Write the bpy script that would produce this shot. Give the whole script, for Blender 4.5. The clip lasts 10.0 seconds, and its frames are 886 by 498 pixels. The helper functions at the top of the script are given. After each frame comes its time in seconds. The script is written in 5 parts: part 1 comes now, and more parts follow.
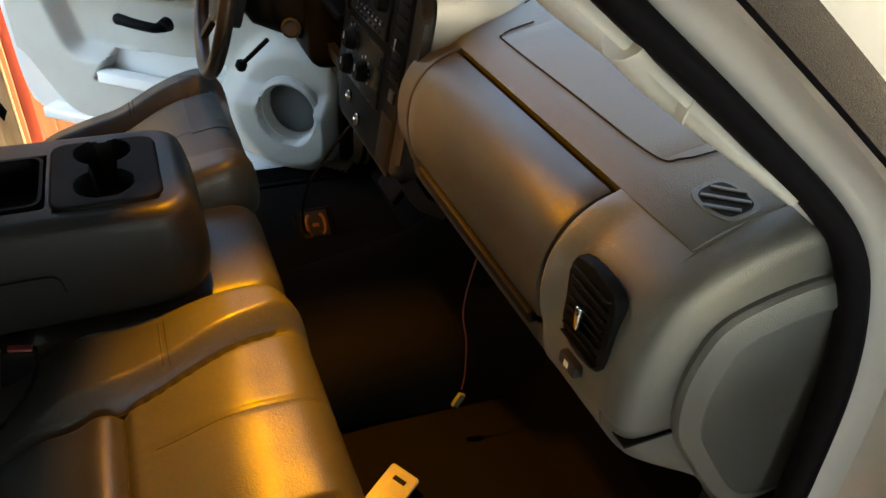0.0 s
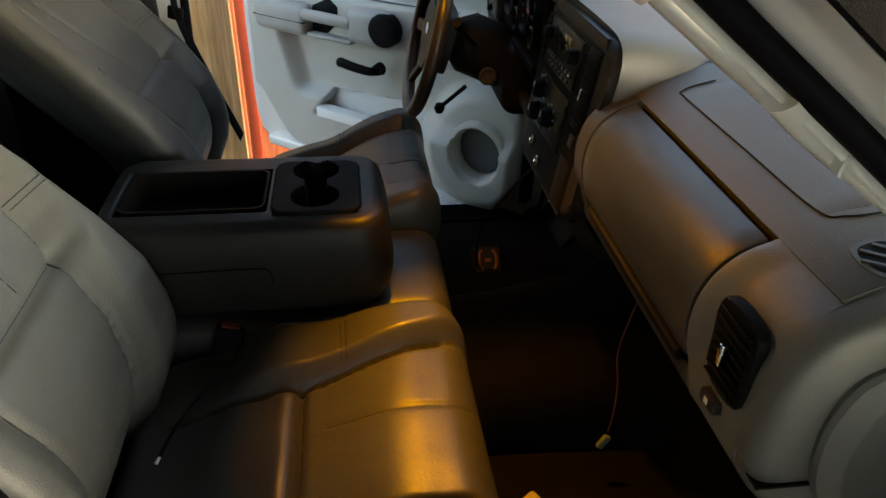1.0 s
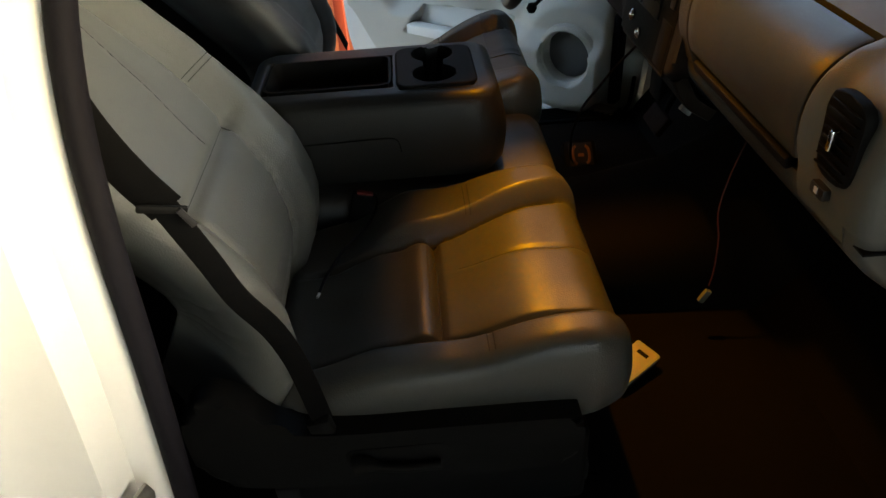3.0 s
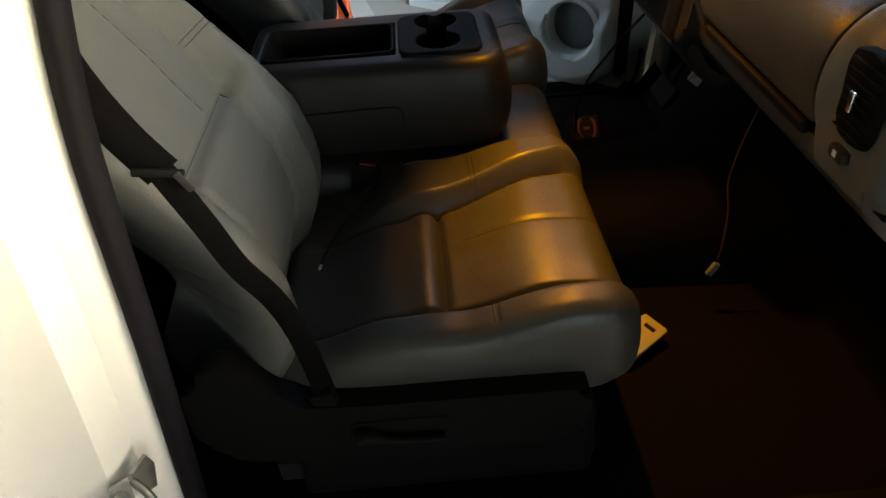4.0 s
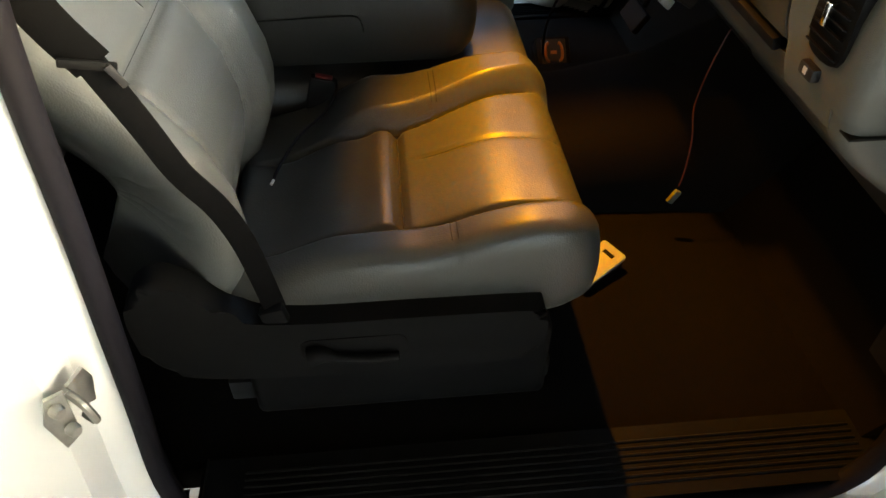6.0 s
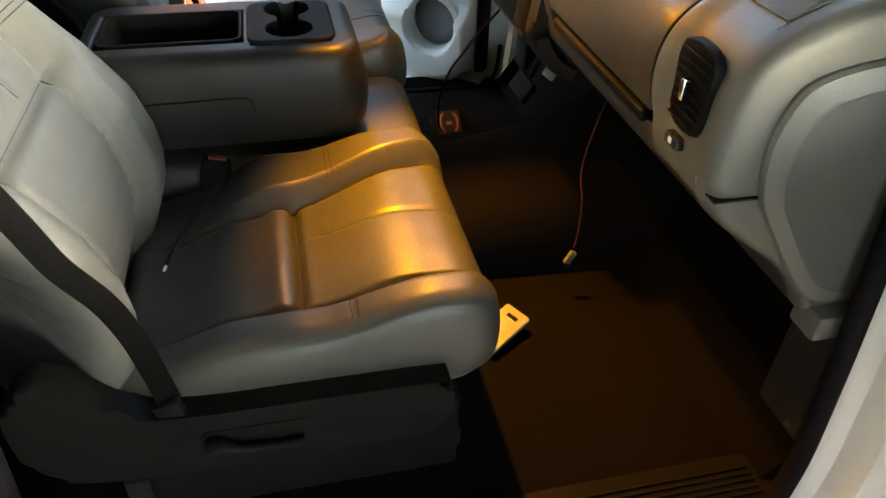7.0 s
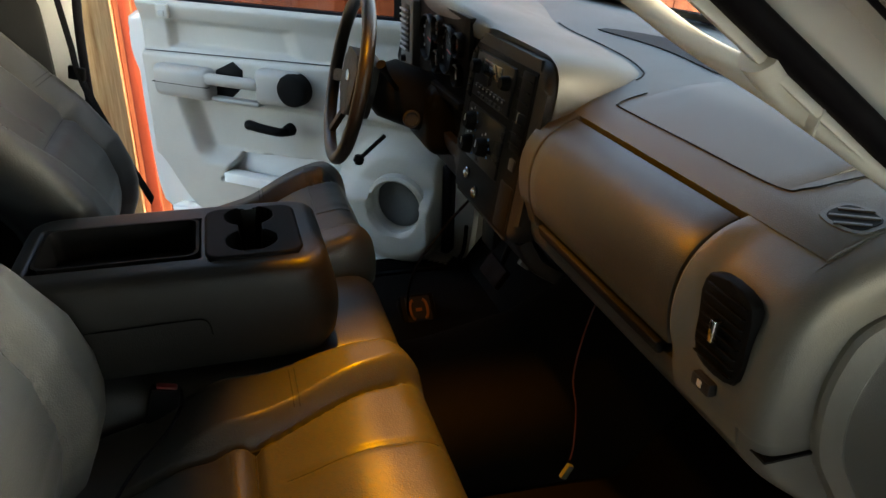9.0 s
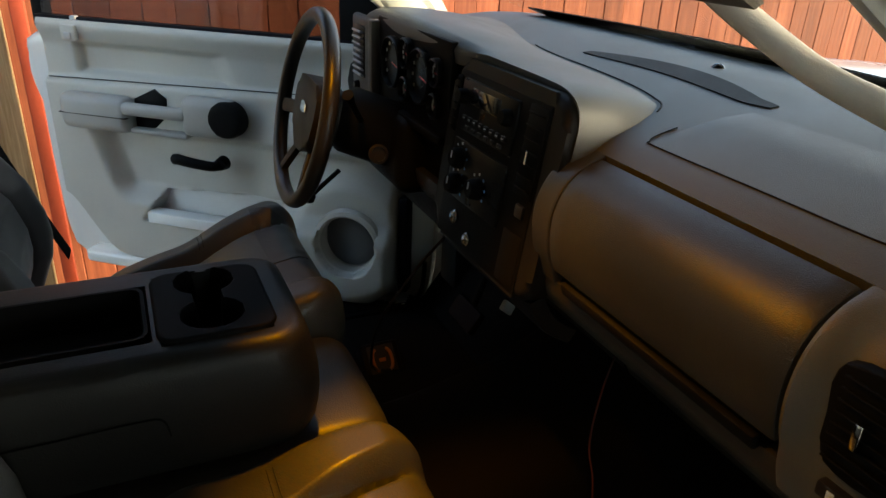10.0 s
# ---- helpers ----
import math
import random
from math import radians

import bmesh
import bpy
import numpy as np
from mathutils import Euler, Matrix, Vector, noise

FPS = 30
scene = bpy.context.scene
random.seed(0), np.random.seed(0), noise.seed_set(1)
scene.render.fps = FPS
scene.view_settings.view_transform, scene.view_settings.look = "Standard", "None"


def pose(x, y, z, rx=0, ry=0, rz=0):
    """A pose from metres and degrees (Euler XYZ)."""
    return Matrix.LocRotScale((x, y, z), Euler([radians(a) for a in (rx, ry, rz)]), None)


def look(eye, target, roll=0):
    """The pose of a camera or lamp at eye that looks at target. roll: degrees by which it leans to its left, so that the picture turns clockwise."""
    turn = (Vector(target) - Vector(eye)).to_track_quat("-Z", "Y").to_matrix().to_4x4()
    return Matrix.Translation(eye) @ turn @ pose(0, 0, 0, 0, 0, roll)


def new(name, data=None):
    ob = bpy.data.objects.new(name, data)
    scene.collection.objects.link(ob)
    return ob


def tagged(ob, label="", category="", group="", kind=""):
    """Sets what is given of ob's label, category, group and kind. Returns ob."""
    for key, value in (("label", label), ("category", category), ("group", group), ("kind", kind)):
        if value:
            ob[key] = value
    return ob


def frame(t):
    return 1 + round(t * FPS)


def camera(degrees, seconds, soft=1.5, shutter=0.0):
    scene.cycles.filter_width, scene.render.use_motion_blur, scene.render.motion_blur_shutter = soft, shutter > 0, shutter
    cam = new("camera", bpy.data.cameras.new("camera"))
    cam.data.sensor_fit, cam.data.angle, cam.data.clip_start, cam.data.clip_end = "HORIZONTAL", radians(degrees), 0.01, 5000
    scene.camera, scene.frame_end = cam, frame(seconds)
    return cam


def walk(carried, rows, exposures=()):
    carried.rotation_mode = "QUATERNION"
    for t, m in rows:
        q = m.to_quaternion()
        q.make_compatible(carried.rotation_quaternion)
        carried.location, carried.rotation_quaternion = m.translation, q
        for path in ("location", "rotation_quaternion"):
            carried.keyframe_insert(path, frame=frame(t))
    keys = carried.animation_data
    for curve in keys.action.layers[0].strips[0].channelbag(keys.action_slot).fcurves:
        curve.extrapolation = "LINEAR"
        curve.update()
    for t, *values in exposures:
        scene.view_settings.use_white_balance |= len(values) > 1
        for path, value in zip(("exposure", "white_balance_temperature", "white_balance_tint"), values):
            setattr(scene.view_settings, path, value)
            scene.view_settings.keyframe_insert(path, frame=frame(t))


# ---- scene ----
cam = camera(64.0, 10.0)
PATH = [
    (0, (0.503, -1.102, 1.792), (1.197, 0.362, 0.618), 4.6),
    (0.5, (0.489, -1.152, 1.834), (0.986, 0.441, 0.732), 3.6),
    (1, (0.486, -1.193, 1.813), (0.733, 0.475, 0.738), 2.0),
    (1.5, (0.451, -1.214, 1.782), (0.542, 0.36, 0.551), 1.5),
    (2, (0.423, -1.297, 1.772), (0.398, 0.304, 0.574), -4.3),
    (2.2, (0.41, -1.327, 1.764), (0.441, 0.259, 0.546), -3.4),
    (3.3, (0.373, -1.389, 1.752), (0.432, 0.225, 0.573), -3.9),
    (3.5, (0.373, -1.383, 1.749), (0.46, 0.215, 0.55), -3.8),
    (4, (0.371, -1.375, 1.725), (0.408, 0.202, 0.496), -3.9),
    (4.5, (0.375, -1.372, 1.716), (0.453, 0.204, 0.487), -1.3),
    (5, (0.379, -1.365, 1.685), (0.479, 0.092, 0.318), -0.6),
    (5.2, (0.374, -1.362, 1.681), (0.478, 0.084, 0.303), -0.6),
    (6.3, (0.385, -1.366, 1.687), (0.545, 0.084, 0.321), 0.3),
    (6.5, (0.39, -1.366, 1.689), (0.608, 0.096, 0.342), 0.8),
    (7, (0.402, -1.363, 1.7), (0.782, 0.164, 0.465), 2.1),
    (7.5, (0.402, -1.365, 1.718), (0.82, 0.267, 0.639), 1.9),
    (8, (0.399, -1.367, 1.729), (0.818, 0.331, 0.76), 1.6),
    (8.5, (0.4, -1.32, 1.73), (0.881, 0.388, 0.807), 1.9),
    (9, (0.402, -1.188, 1.729), (0.945, 0.525, 0.85), 1.8),
    (9.5, (0.392, -1.063, 1.722), (0.981, 0.649, 0.871), 1.6),
    (10, (0.344, -0.967, 1.712), (1.114, 0.679, 0.878), 2.5),
]
STOPS = [(0.0, 0.8), (0.5, 0.0), (1.0, -0.1), (2.0, 0.5), (3.5, -0.5), (4.2, -0.05), (4.5, 0.1), (5.2, 0.6), (6.3, 1.2), (7.0, 1.5), (7.5, 0.9), (8.0, 0.3), (8.6, 0.2), (9.2, 0.0), (10.0, -0.6)]
walk(cam, [(t, look(eye, target, roll)) for t, eye, target, roll in PATH], STOPS)

# ---- light settings ----
SKY, SUN, BEAM, LID_FILL = 1.5, 3.2, 60.0, 8.5
LAMP_COLOUR = (1.0, 0.365, 0.0)
LAMP_EYE, LAMP_AIM, LAMP_CONE = (0.60, -0.05, 1.745), (0.70, -0.37, 0.95), 57
scene.view_settings.use_white_balance = True
scene.view_settings.white_balance_temperature, scene.view_settings.white_balance_tint = 7900, 3

# ---- world, sun, lamps ----
world = bpy.data.worlds.new("world")
scene.world = world
world.use_nodes = True
wn = world.node_tree
sky = wn.nodes.new("ShaderNodeTexSky")
sky.sky_type, sky.sun_disc, sky.sun_elevation, sky.sun_rotation = "NISHITA", False, radians(16), radians(111.8)
sky.air_density, sky.dust_density, sky.ozone_density = 0.6, 1.0, 0.6
wn.links.new(sky.outputs[0], wn.nodes["Background"].inputs[0])
wn.nodes["Background"].inputs[1].default_value = SKY
sun = new("sun", bpy.data.lights.new("sun", "SUN"))
sun.data.energy, sun.data.angle, sun.data.color = SUN, radians(45), (0.83, 0.95, 1.0)
sun.matrix_world = look((5, -2.0, 0.9), (0, 0, 0))
for side, power in ((1, BEAM), (-1, 0.12 * BEAM)):
    beam = new("map_lamp_beam", bpy.data.lights.new("map_lamp_beam", "SPOT"))
    beam.data.energy, beam.data.color, beam.data.spot_size, beam.data.spot_blend, beam.data.shadow_soft_size = power, LAMP_COLOUR, radians(LAMP_CONE), 0.95, 0.015
    beam.matrix_world = look((LAMP_EYE[0], side * LAMP_EYE[1], LAMP_EYE[2]), (LAMP_AIM[0], side * LAMP_AIM[1], LAMP_AIM[2]))
# Extra spot, outside the lamp housing, added to light the glove box lid.
lid_fill = new("lid_fill_spot", bpy.data.lights.new("lid_fill_spot", "SPOT"))
lid_fill.data.energy, lid_fill.data.color, lid_fill.data.spot_size, lid_fill.data.spot_blend, lid_fill.data.shadow_soft_size = LID_FILL, LAMP_COLOUR, radians(66), 0.8, 0.02
lid_fill.matrix_world = look((0.53, -0.34, LAMP_EYE[2]), (0.93, -0.44, 1.36))


# ---- materials ----
def mat(name, base, rough=0.5, metal=0.0, grain=0.0, grain_size=600.0, vary=0.12, vary_size=9.0, cells=False, coat=0.0, spec=0.5, rough_vary=0.1, random_tint=0.0):
    m = bpy.data.materials.new(name)
    m.use_nodes = True
    t = m.node_tree
    b = t.nodes["Principled BSDF"]
    co = t.nodes.new("ShaderNodeTexCoord")
    n1 = t.nodes.new("ShaderNodeTexNoise")
    n1.inputs["Scale"].default_value, n1.inputs["Detail"].default_value = vary_size, 6
    n2 = t.nodes.new("ShaderNodeTexNoise")
    n2.inputs["Scale"].default_value, n2.inputs["Detail"].default_value = vary_size * 14, 3
    for n in (n1, n2):
        t.links.new(co.outputs["Object"], n.inputs["Vector"])
    mixf = t.nodes.new("ShaderNodeMath")
    mixf.operation = "MULTIPLY_ADD"
    mixf.inputs[1].default_value = 0.35
    t.links.new(n2.outputs["Fac"], mixf.inputs[0])
    t.links.new(n1.outputs["Fac"], mixf.inputs[2])
    ramp = t.nodes.new("ShaderNodeMapRange")
    ramp.inputs["From Min"].default_value, ramp.inputs["From Max"].default_value = 0.35, 1.0
    ramp.inputs["To Min"].default_value, ramp.inputs["To Max"].default_value = 1 - vary, 1 + vary
    t.links.new(mixf.outputs[0], ramp.inputs["Value"])
    fac = ramp.outputs["Result"]
    if random_tint:
        info = t.nodes.new("ShaderNodeObjectInfo")
        rr = t.nodes.new("ShaderNodeMapRange")
        rr.inputs["To Min"].default_value, rr.inputs["To Max"].default_value = 1 - random_tint, 1 + random_tint
        t.links.new(info.outputs["Random"], rr.inputs["Value"])
        mu = t.nodes.new("ShaderNodeMath")
        mu.operation = "MULTIPLY"
        t.links.new(fac, mu.inputs[0])
        t.links.new(rr.outputs["Result"], mu.inputs[1])
        fac = mu.outputs[0]
    sc = t.nodes.new("ShaderNodeVectorMath")
    sc.operation = "SCALE"
    sc.inputs[0].default_value = base
    t.links.new(fac, sc.inputs["Scale"])
    t.links.new(sc.outputs[0], b.inputs["Base Color"])
    r = t.nodes.new("ShaderNodeMapRange")
    r.inputs["To Min"].default_value, r.inputs["To Max"].default_value = max(0.02, rough - rough_vary), min(1, rough + rough_vary)
    t.links.new(n1.outputs["Fac"], r.inputs["Value"])
    t.links.new(r.outputs["Result"], b.inputs["Roughness"])
    b.inputs["Metallic"].default_value = metal
    b.inputs["Specular IOR Level"].default_value = spec
    b.inputs["Coat Weight"].default_value = coat
    if grain:
        if cells:
            g = t.nodes.new("ShaderNodeTexVoronoi")
            g.feature = "SMOOTH_F1"
            out = g.outputs["Distance"]
        else:
            g = t.nodes.new("ShaderNodeTexNoise")
            out = g.outputs["Fac"]
        g.inputs["Scale"].default_value = grain_size
        t.links.new(co.outputs["Object"], g.inputs["Vector"])
        bp = t.nodes.new("ShaderNodeBump")
        bp.inputs["Strength"].default_value, bp.inputs["Distance"].default_value = grain, 0.001
        t.links.new(out, bp.inputs["Height"])
        t.links.new(bp.outputs["Normal"], b.inputs["Normal"])
    return m


def wood(name, light, dark, stretch=(14, 14, 0.7), rough=0.8, random_tint=0.25):
    m = mat(name, light, rough, random_tint=random_tint)
    t = m.node_tree
    b = t.nodes["Principled BSDF"]
    co = t.nodes.new("ShaderNodeTexCoord")
    mp = t.nodes.new("ShaderNodeMapping")
    mp.inputs["Scale"].default_value = stretch
    info = t.nodes.new("ShaderNodeObjectInfo")
    t.links.new(co.outputs["Object"], mp.inputs["Vector"])
    n = t.nodes.new("ShaderNodeTexNoise")
    n.noise_dimensions = "4D"
    n.inputs["Scale"].default_value, n.inputs["Detail"].default_value, n.inputs["Roughness"].default_value = 2.5, 8, 0.7
    wv = t.nodes.new("ShaderNodeMath")
    wv.operation = "MULTIPLY"
    wv.inputs[1].default_value = 40
    t.links.new(info.outputs["Random"], wv.inputs[0])
    t.links.new(wv.outputs[0], n.inputs["W"])
    t.links.new(mp.outputs[0], n.inputs["Vector"])
    cr = t.nodes.new("ShaderNodeValToRGB")
    cr.color_ramp.elements[0].position, cr.color_ramp.elements[0].color = 0.32, (*dark, 1)
    cr.color_ramp.elements[1].position, cr.color_ramp.elements[1].color = 0.66, (*light, 1)
    t.links.new(n.outputs["Fac"], cr.inputs[0])
    rr = t.nodes.new("ShaderNodeMapRange")
    rr.inputs["To Min"].default_value, rr.inputs["To Max"].default_value = 1 - random_tint, 1 + random_tint
    t.links.new(info.outputs["Random"], rr.inputs["Value"])
    sc = t.nodes.new("ShaderNodeVectorMath")
    sc.operation = "SCALE"
    t.links.new(cr.outputs[0], sc.inputs[0])
    t.links.new(rr.outputs["Result"], sc.inputs["Scale"])
    t.links.new(sc.outputs[0], b.inputs["Base Color"])
    bp = t.nodes.new("ShaderNodeBump")
    bp.inputs["Strength"].default_value, bp.inputs["Distance"].default_value = 0.5, 0.002
    t.links.new(n.outputs["Fac"], bp.inputs["Height"])
    t.links.new(bp.outputs["Normal"], b.inputs["Normal"])
    return m


def glass(name, colour, gloss=0.05):
    m = bpy.data.materials.new(name)
    m.use_nodes = True
    t = m.node_tree
    t.nodes.remove(t.nodes["Principled BSDF"])
    tr, gl, mx = (t.nodes.new("ShaderNode" + k) for k in ("BsdfTransparent", "BsdfGlossy", "MixShader"))
    tr.inputs[0].default_value = (*colour, 1)
    gl.inputs["Roughness"].default_value = 0.02
    mx.inputs[0].default_value = gloss
    t.links.new(tr.outputs[0], mx.inputs[1])
    t.links.new(gl.outputs[0], mx.inputs[2])
    t.links.new(mx.outputs[0], t.nodes["Material Output"].inputs[0])
    return m


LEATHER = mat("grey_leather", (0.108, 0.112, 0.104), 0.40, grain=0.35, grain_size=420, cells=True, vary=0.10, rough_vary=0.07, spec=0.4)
# Backrest leather darkened: shade on the level cushions is put into the colour.
LEATHER_SHADED = mat("shaded_leather", (0.060, 0.061, 0.056), 0.38, grain=0.35, grain_size=420, cells=True, vary=0.12, rough_vary=0.07, spec=0.45)
# Grey leather darkened for shade on the driver backrest; real wear on the patch.
LEATHER_DARK = mat("worn_shaded_leather", (0.05, 0.0505, 0.049), 0.38, grain=0.35, grain_size=420, cells=True, spec=0.35)
CONSOLE = mat("console_vinyl", (0.015, 0.0155, 0.0148), 0.4, grain=0.3, grain_size=500, cells=True, spec=0.25)
SEAM = mat("seam_thread", (0.014, 0.014, 0.013), 0.8)
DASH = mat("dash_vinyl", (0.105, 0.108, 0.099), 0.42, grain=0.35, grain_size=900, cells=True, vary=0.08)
# Lid and lower trim: same vinyl as DASH, with their shade in the colour.
DASH_SHADED = mat("shaded_dash_vinyl", (0.032, 0.032, 0.028), 0.34, grain=0.35, grain_size=900, cells=True, vary=0.05, rough_vary=0.03, spec=0.5)
# Top pad: the dash vinyl again, darkened to stand for weaker light on it.
DASH_TOP = mat("dash_pad_vinyl", (0.074, 0.077, 0.069), 0.5, grain=0.4, grain_size=900, cells=True, vary=0.08)
HOOD_PAD = mat("pale_dash_vinyl", (0.058, 0.059, 0.055), 0.5, grain=0.3, grain_size=900, cells=True, vary=0.06)
# Darker than the door panel, partly to stand for shading on its underside.
ARMREST = mat("door_armrest_vinyl", (0.36, 0.355, 0.33), 0.45, grain=0.3, grain_size=800, cells=True, vary=0.06)
TRIM = mat("pillar_trim", (0.66, 0.66, 0.63), 0.5, grain=0.3, grain_size=800, vary=0.06)
DOORP = mat("door_vinyl", (0.50, 0.49, 0.445), 0.5, grain=0.3, grain_size=800, cells=True, vary=0.06)
BLACK = mat("black_plastic", (0.008, 0.008, 0.0082), 0.5, grain=0.25, grain_size=900, vary=0.25, spec=0.04)
STACK = mat("stack_plastic", (0.011, 0.0105, 0.0102), 0.45, grain=0.3, grain_size=900, vary=0.2, spec=0.15)
GLOSSBLACK = mat("glossy_black", (0.006, 0.006, 0.0065), 0.3, vary=0.2, spec=0.15)
DARKGREY = mat("dark_grey_plastic", (0.02, 0.02, 0.021), 0.5, grain=0.3, grain_size=900, vary=0.15, spec=0.25)
RUBBER = mat("rubber_seal", (0.008, 0.0075, 0.010), 0.55, grain=0.5, grain_size=1200, vary=0.2, spec=0.05)
WEBBING = mat("belt_webbing", (0.0035, 0.0035, 0.0038), 0.8, grain=0.6, grain_size=1500, spec=0.04)
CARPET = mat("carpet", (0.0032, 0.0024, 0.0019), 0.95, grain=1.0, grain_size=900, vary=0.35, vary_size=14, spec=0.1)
WHITE = mat("white_paint", (0.74, 0.745, 0.73), 0.25, coat=0.6, vary=0.03, vary_size=5, rough_vary=0.05)
STEEL = mat("zinc_steel", (0.36, 0.36, 0.34), 0.45, metal=1.0, vary=0.2, vary_size=60)
CHROME = mat("chrome", (0.75, 0.75, 0.75), 0.12, metal=1.0)
RED = mat("red_plastic", (0.16, 0.015, 0.015), 0.45)
REDWIRE = mat("red_wire", (0.05, 0.004, 0.003), 0.7)
CREAM = mat("cream_plastic", (0.34, 0.32, 0.27), 0.45, vary=0.08, vary_size=30)
CONNECT = mat("connector_plastic", (0.12, 0.13, 0.105), 0.4)
GREYTAB = mat("light_grey_plastic", (0.42, 0.42, 0.42), 0.45)
SPKCLOTH = mat("speaker_cloth", (0.10, 0.105, 0.11), 0.85, grain=0.8, grain_size=1500)
LINER = mat("headliner", (0.17, 0.165, 0.155), 0.95, grain=0.8, grain_size=700)
REDWOOD = wood("stained_red_boards", (0.46, 0.13, 0.055), (0.24, 0.055, 0.022))
PALEWOOD = wood("weathered_boards", (0.88, 0.66, 0.34), (0.34, 0.19, 0.07))
BLOCKER_WOOD = wood("blocker_planks", (0.10, 0.075, 0.055), (0.05, 0.035, 0.025), (3, 3, 0.4))
ORANGE = mat("orange_paint", (0.50, 0.075, 0.03), 0.6, vary=0.15)
GRAVEL = mat("gravel_ground", (0.20, 0.19, 0.175), 0.95, grain=1.0, grain_size=60, vary=0.25, vary_size=3)
GLASS = glass("clear_glass", (0.95, 0.97, 0.96), 0.03)
GLASS_DOOR = glass("tinted_glass", (0.42, 0.41, 0.40))
DISPLAY = mat("smoked_lens", (0.02, 0.02, 0.02), 0.08)
WHITEMARK = mat("white_print", (0.7, 0.72, 0.75), 0.5)
BLUEMARK = mat("blue_print", (0.12, 0.35, 0.75), 0.5)
SUNLIT_WHITE = mat("sunlit_white", (0.86, 0.86, 0.84), 0.6, vary=0.03)
GOLD = mat("gold_print", (0.32, 0.11, 0.02), 0.45)
NEEDLE = mat("red_needle", (0.7, 0.03, 0.03), 0.4)


# ---- mesh tools ----
def thing(name, loc, label, category, group="", kind=""):
    e = new(name)
    e.empty_display_size = 0.05
    e.location = loc
    return tagged(e, label, category, group, kind)


def part(name, bm, material, parent=None, label="", sharp=38):
    bmesh.ops.recalc_face_normals(bm, faces=bm.faces)
    lim = radians(sharp)
    for f in bm.faces:
        f.smooth = True
    for e in bm.edges:
        if len(e.link_faces) == 2:
            e.smooth = e.calc_face_angle(0) < lim
    me = bpy.data.meshes.new(name)
    bm.to_mesh(me)
    bm.free()
    me.materials.append(material)
    ob = new(name, me)
    if parent:
        ob.parent = parent
        if parent.type == "EMPTY":
            ob.matrix_parent_inverse = parent.matrix_basis.inverted()
    if label:
        ob["label"] = label
    return ob


def solo(name, bm, material, label, category, group="", kind=""):
    return tagged(part(name, bm, material), label, category, group, kind)


def rbox(x0, x1, y0, y1, z0, z1, bev=0.004, seg=2):
    bm = bmesh.new()
    bmesh.ops.create_cube(bm, size=1)
    for v in bm.verts:
        v.co = Vector(((x0 + x1) / 2 + v.co.x * (x1 - x0), (y0 + y1) / 2 + v.co.y * (y1 - y0), (z0 + z1) / 2 + v.co.z * (z1 - z0)))
    if bev:
        bmesh.ops.bevel(bm, geom=bm.edges[:], offset=min(bev, 0.49 * min(abs(x1 - x0), abs(y1 - y0), abs(z1 - z0))), segments=seg, affect="EDGES", profile=0.5)
    return bm


def xf(bm, m):
    bmesh.ops.transform(bm, matrix=m, verts=bm.verts[:])
    return bm


def add(bm, other):
    me = bpy.data.meshes.new("tmp")
    other.to_mesh(me)
    other.free()
    bm.from_mesh(me)
    bpy.data.meshes.remove(me)
    return bm


def curve(points, n=8, closed=False):
    """Points of a smooth line through the given ones (Catmull-Rom)."""
    p = [np.array(q, float) for q in points]
    k = len(p)
    out = []
    for i in range(k if closed else k - 1):
        a, b, c, d = (p[(i + j) % k] if closed else p[min(max(i + j, 0), k - 1)] for j in (-1, 0, 1, 2))
        for s in range(n):
            t = s / n
            out.append(0.5 * (2 * b + (c - a) * t + (2 * a - 5 * b + 4 * c - d) * t * t + (3 * b - a - 3 * c + d) * t ** 3))
    if not closed:
        out.append(p[-1])
    return out


def tube(path, r, seg=10, closed=False, flat=None):
    """A round or, with flat=(width, thickness, normal), a band-like sweep along a path."""
    bm = bmesh.new()
    path = [Vector(p) for p in path]
    n = len(path)
    rings = []
    up = Vector(flat[2]) if flat else None
    side = None
    for i, p in enumerate(path):
        a, b = (path[(i - 1) % n], path[(i + 1) % n]) if closed else (path[max(i - 1, 0)], path[min(i + 1, n - 1)])
        t = (b - a).normalized()
        if flat:
            s = t.cross(up).normalized()
            u = s.cross(t).normalized()
        else:
            if side is None:
                side = t.cross(Vector((0.3, 0.2, 1))).normalized()
            s = (side - t * side.dot(t)).normalized()
            side = s
            u = s.cross(t)
        rr = r(i / max(1, n - 1)) if callable(r) else r
        w, h = (flat[0] / 2, flat[1] / 2) if flat else (rr, rr)
        ring = []
        for k in range(seg):
            an = 2 * math.pi * k / seg
            c, d = math.cos(an), math.sin(an)
            if flat:
                c, d = math.copysign(abs(c) ** 0.4, c), math.copysign(abs(d) ** 0.6, d)
            ring.append(bm.verts.new(p + s * w * c + u * h * d))
        rings.append(ring)
    for i in range(n if closed else n - 1):
        a, b = rings[i], rings[(i + 1) % n]
        for k in range(seg):
            bm.faces.new((a[k], a[(k + 1) % seg], b[(k + 1) % seg], b[k]))
    if not closed:
        bm.faces.new(rings[0])
        bm.faces.new(list(reversed(rings[-1])))
    return bm


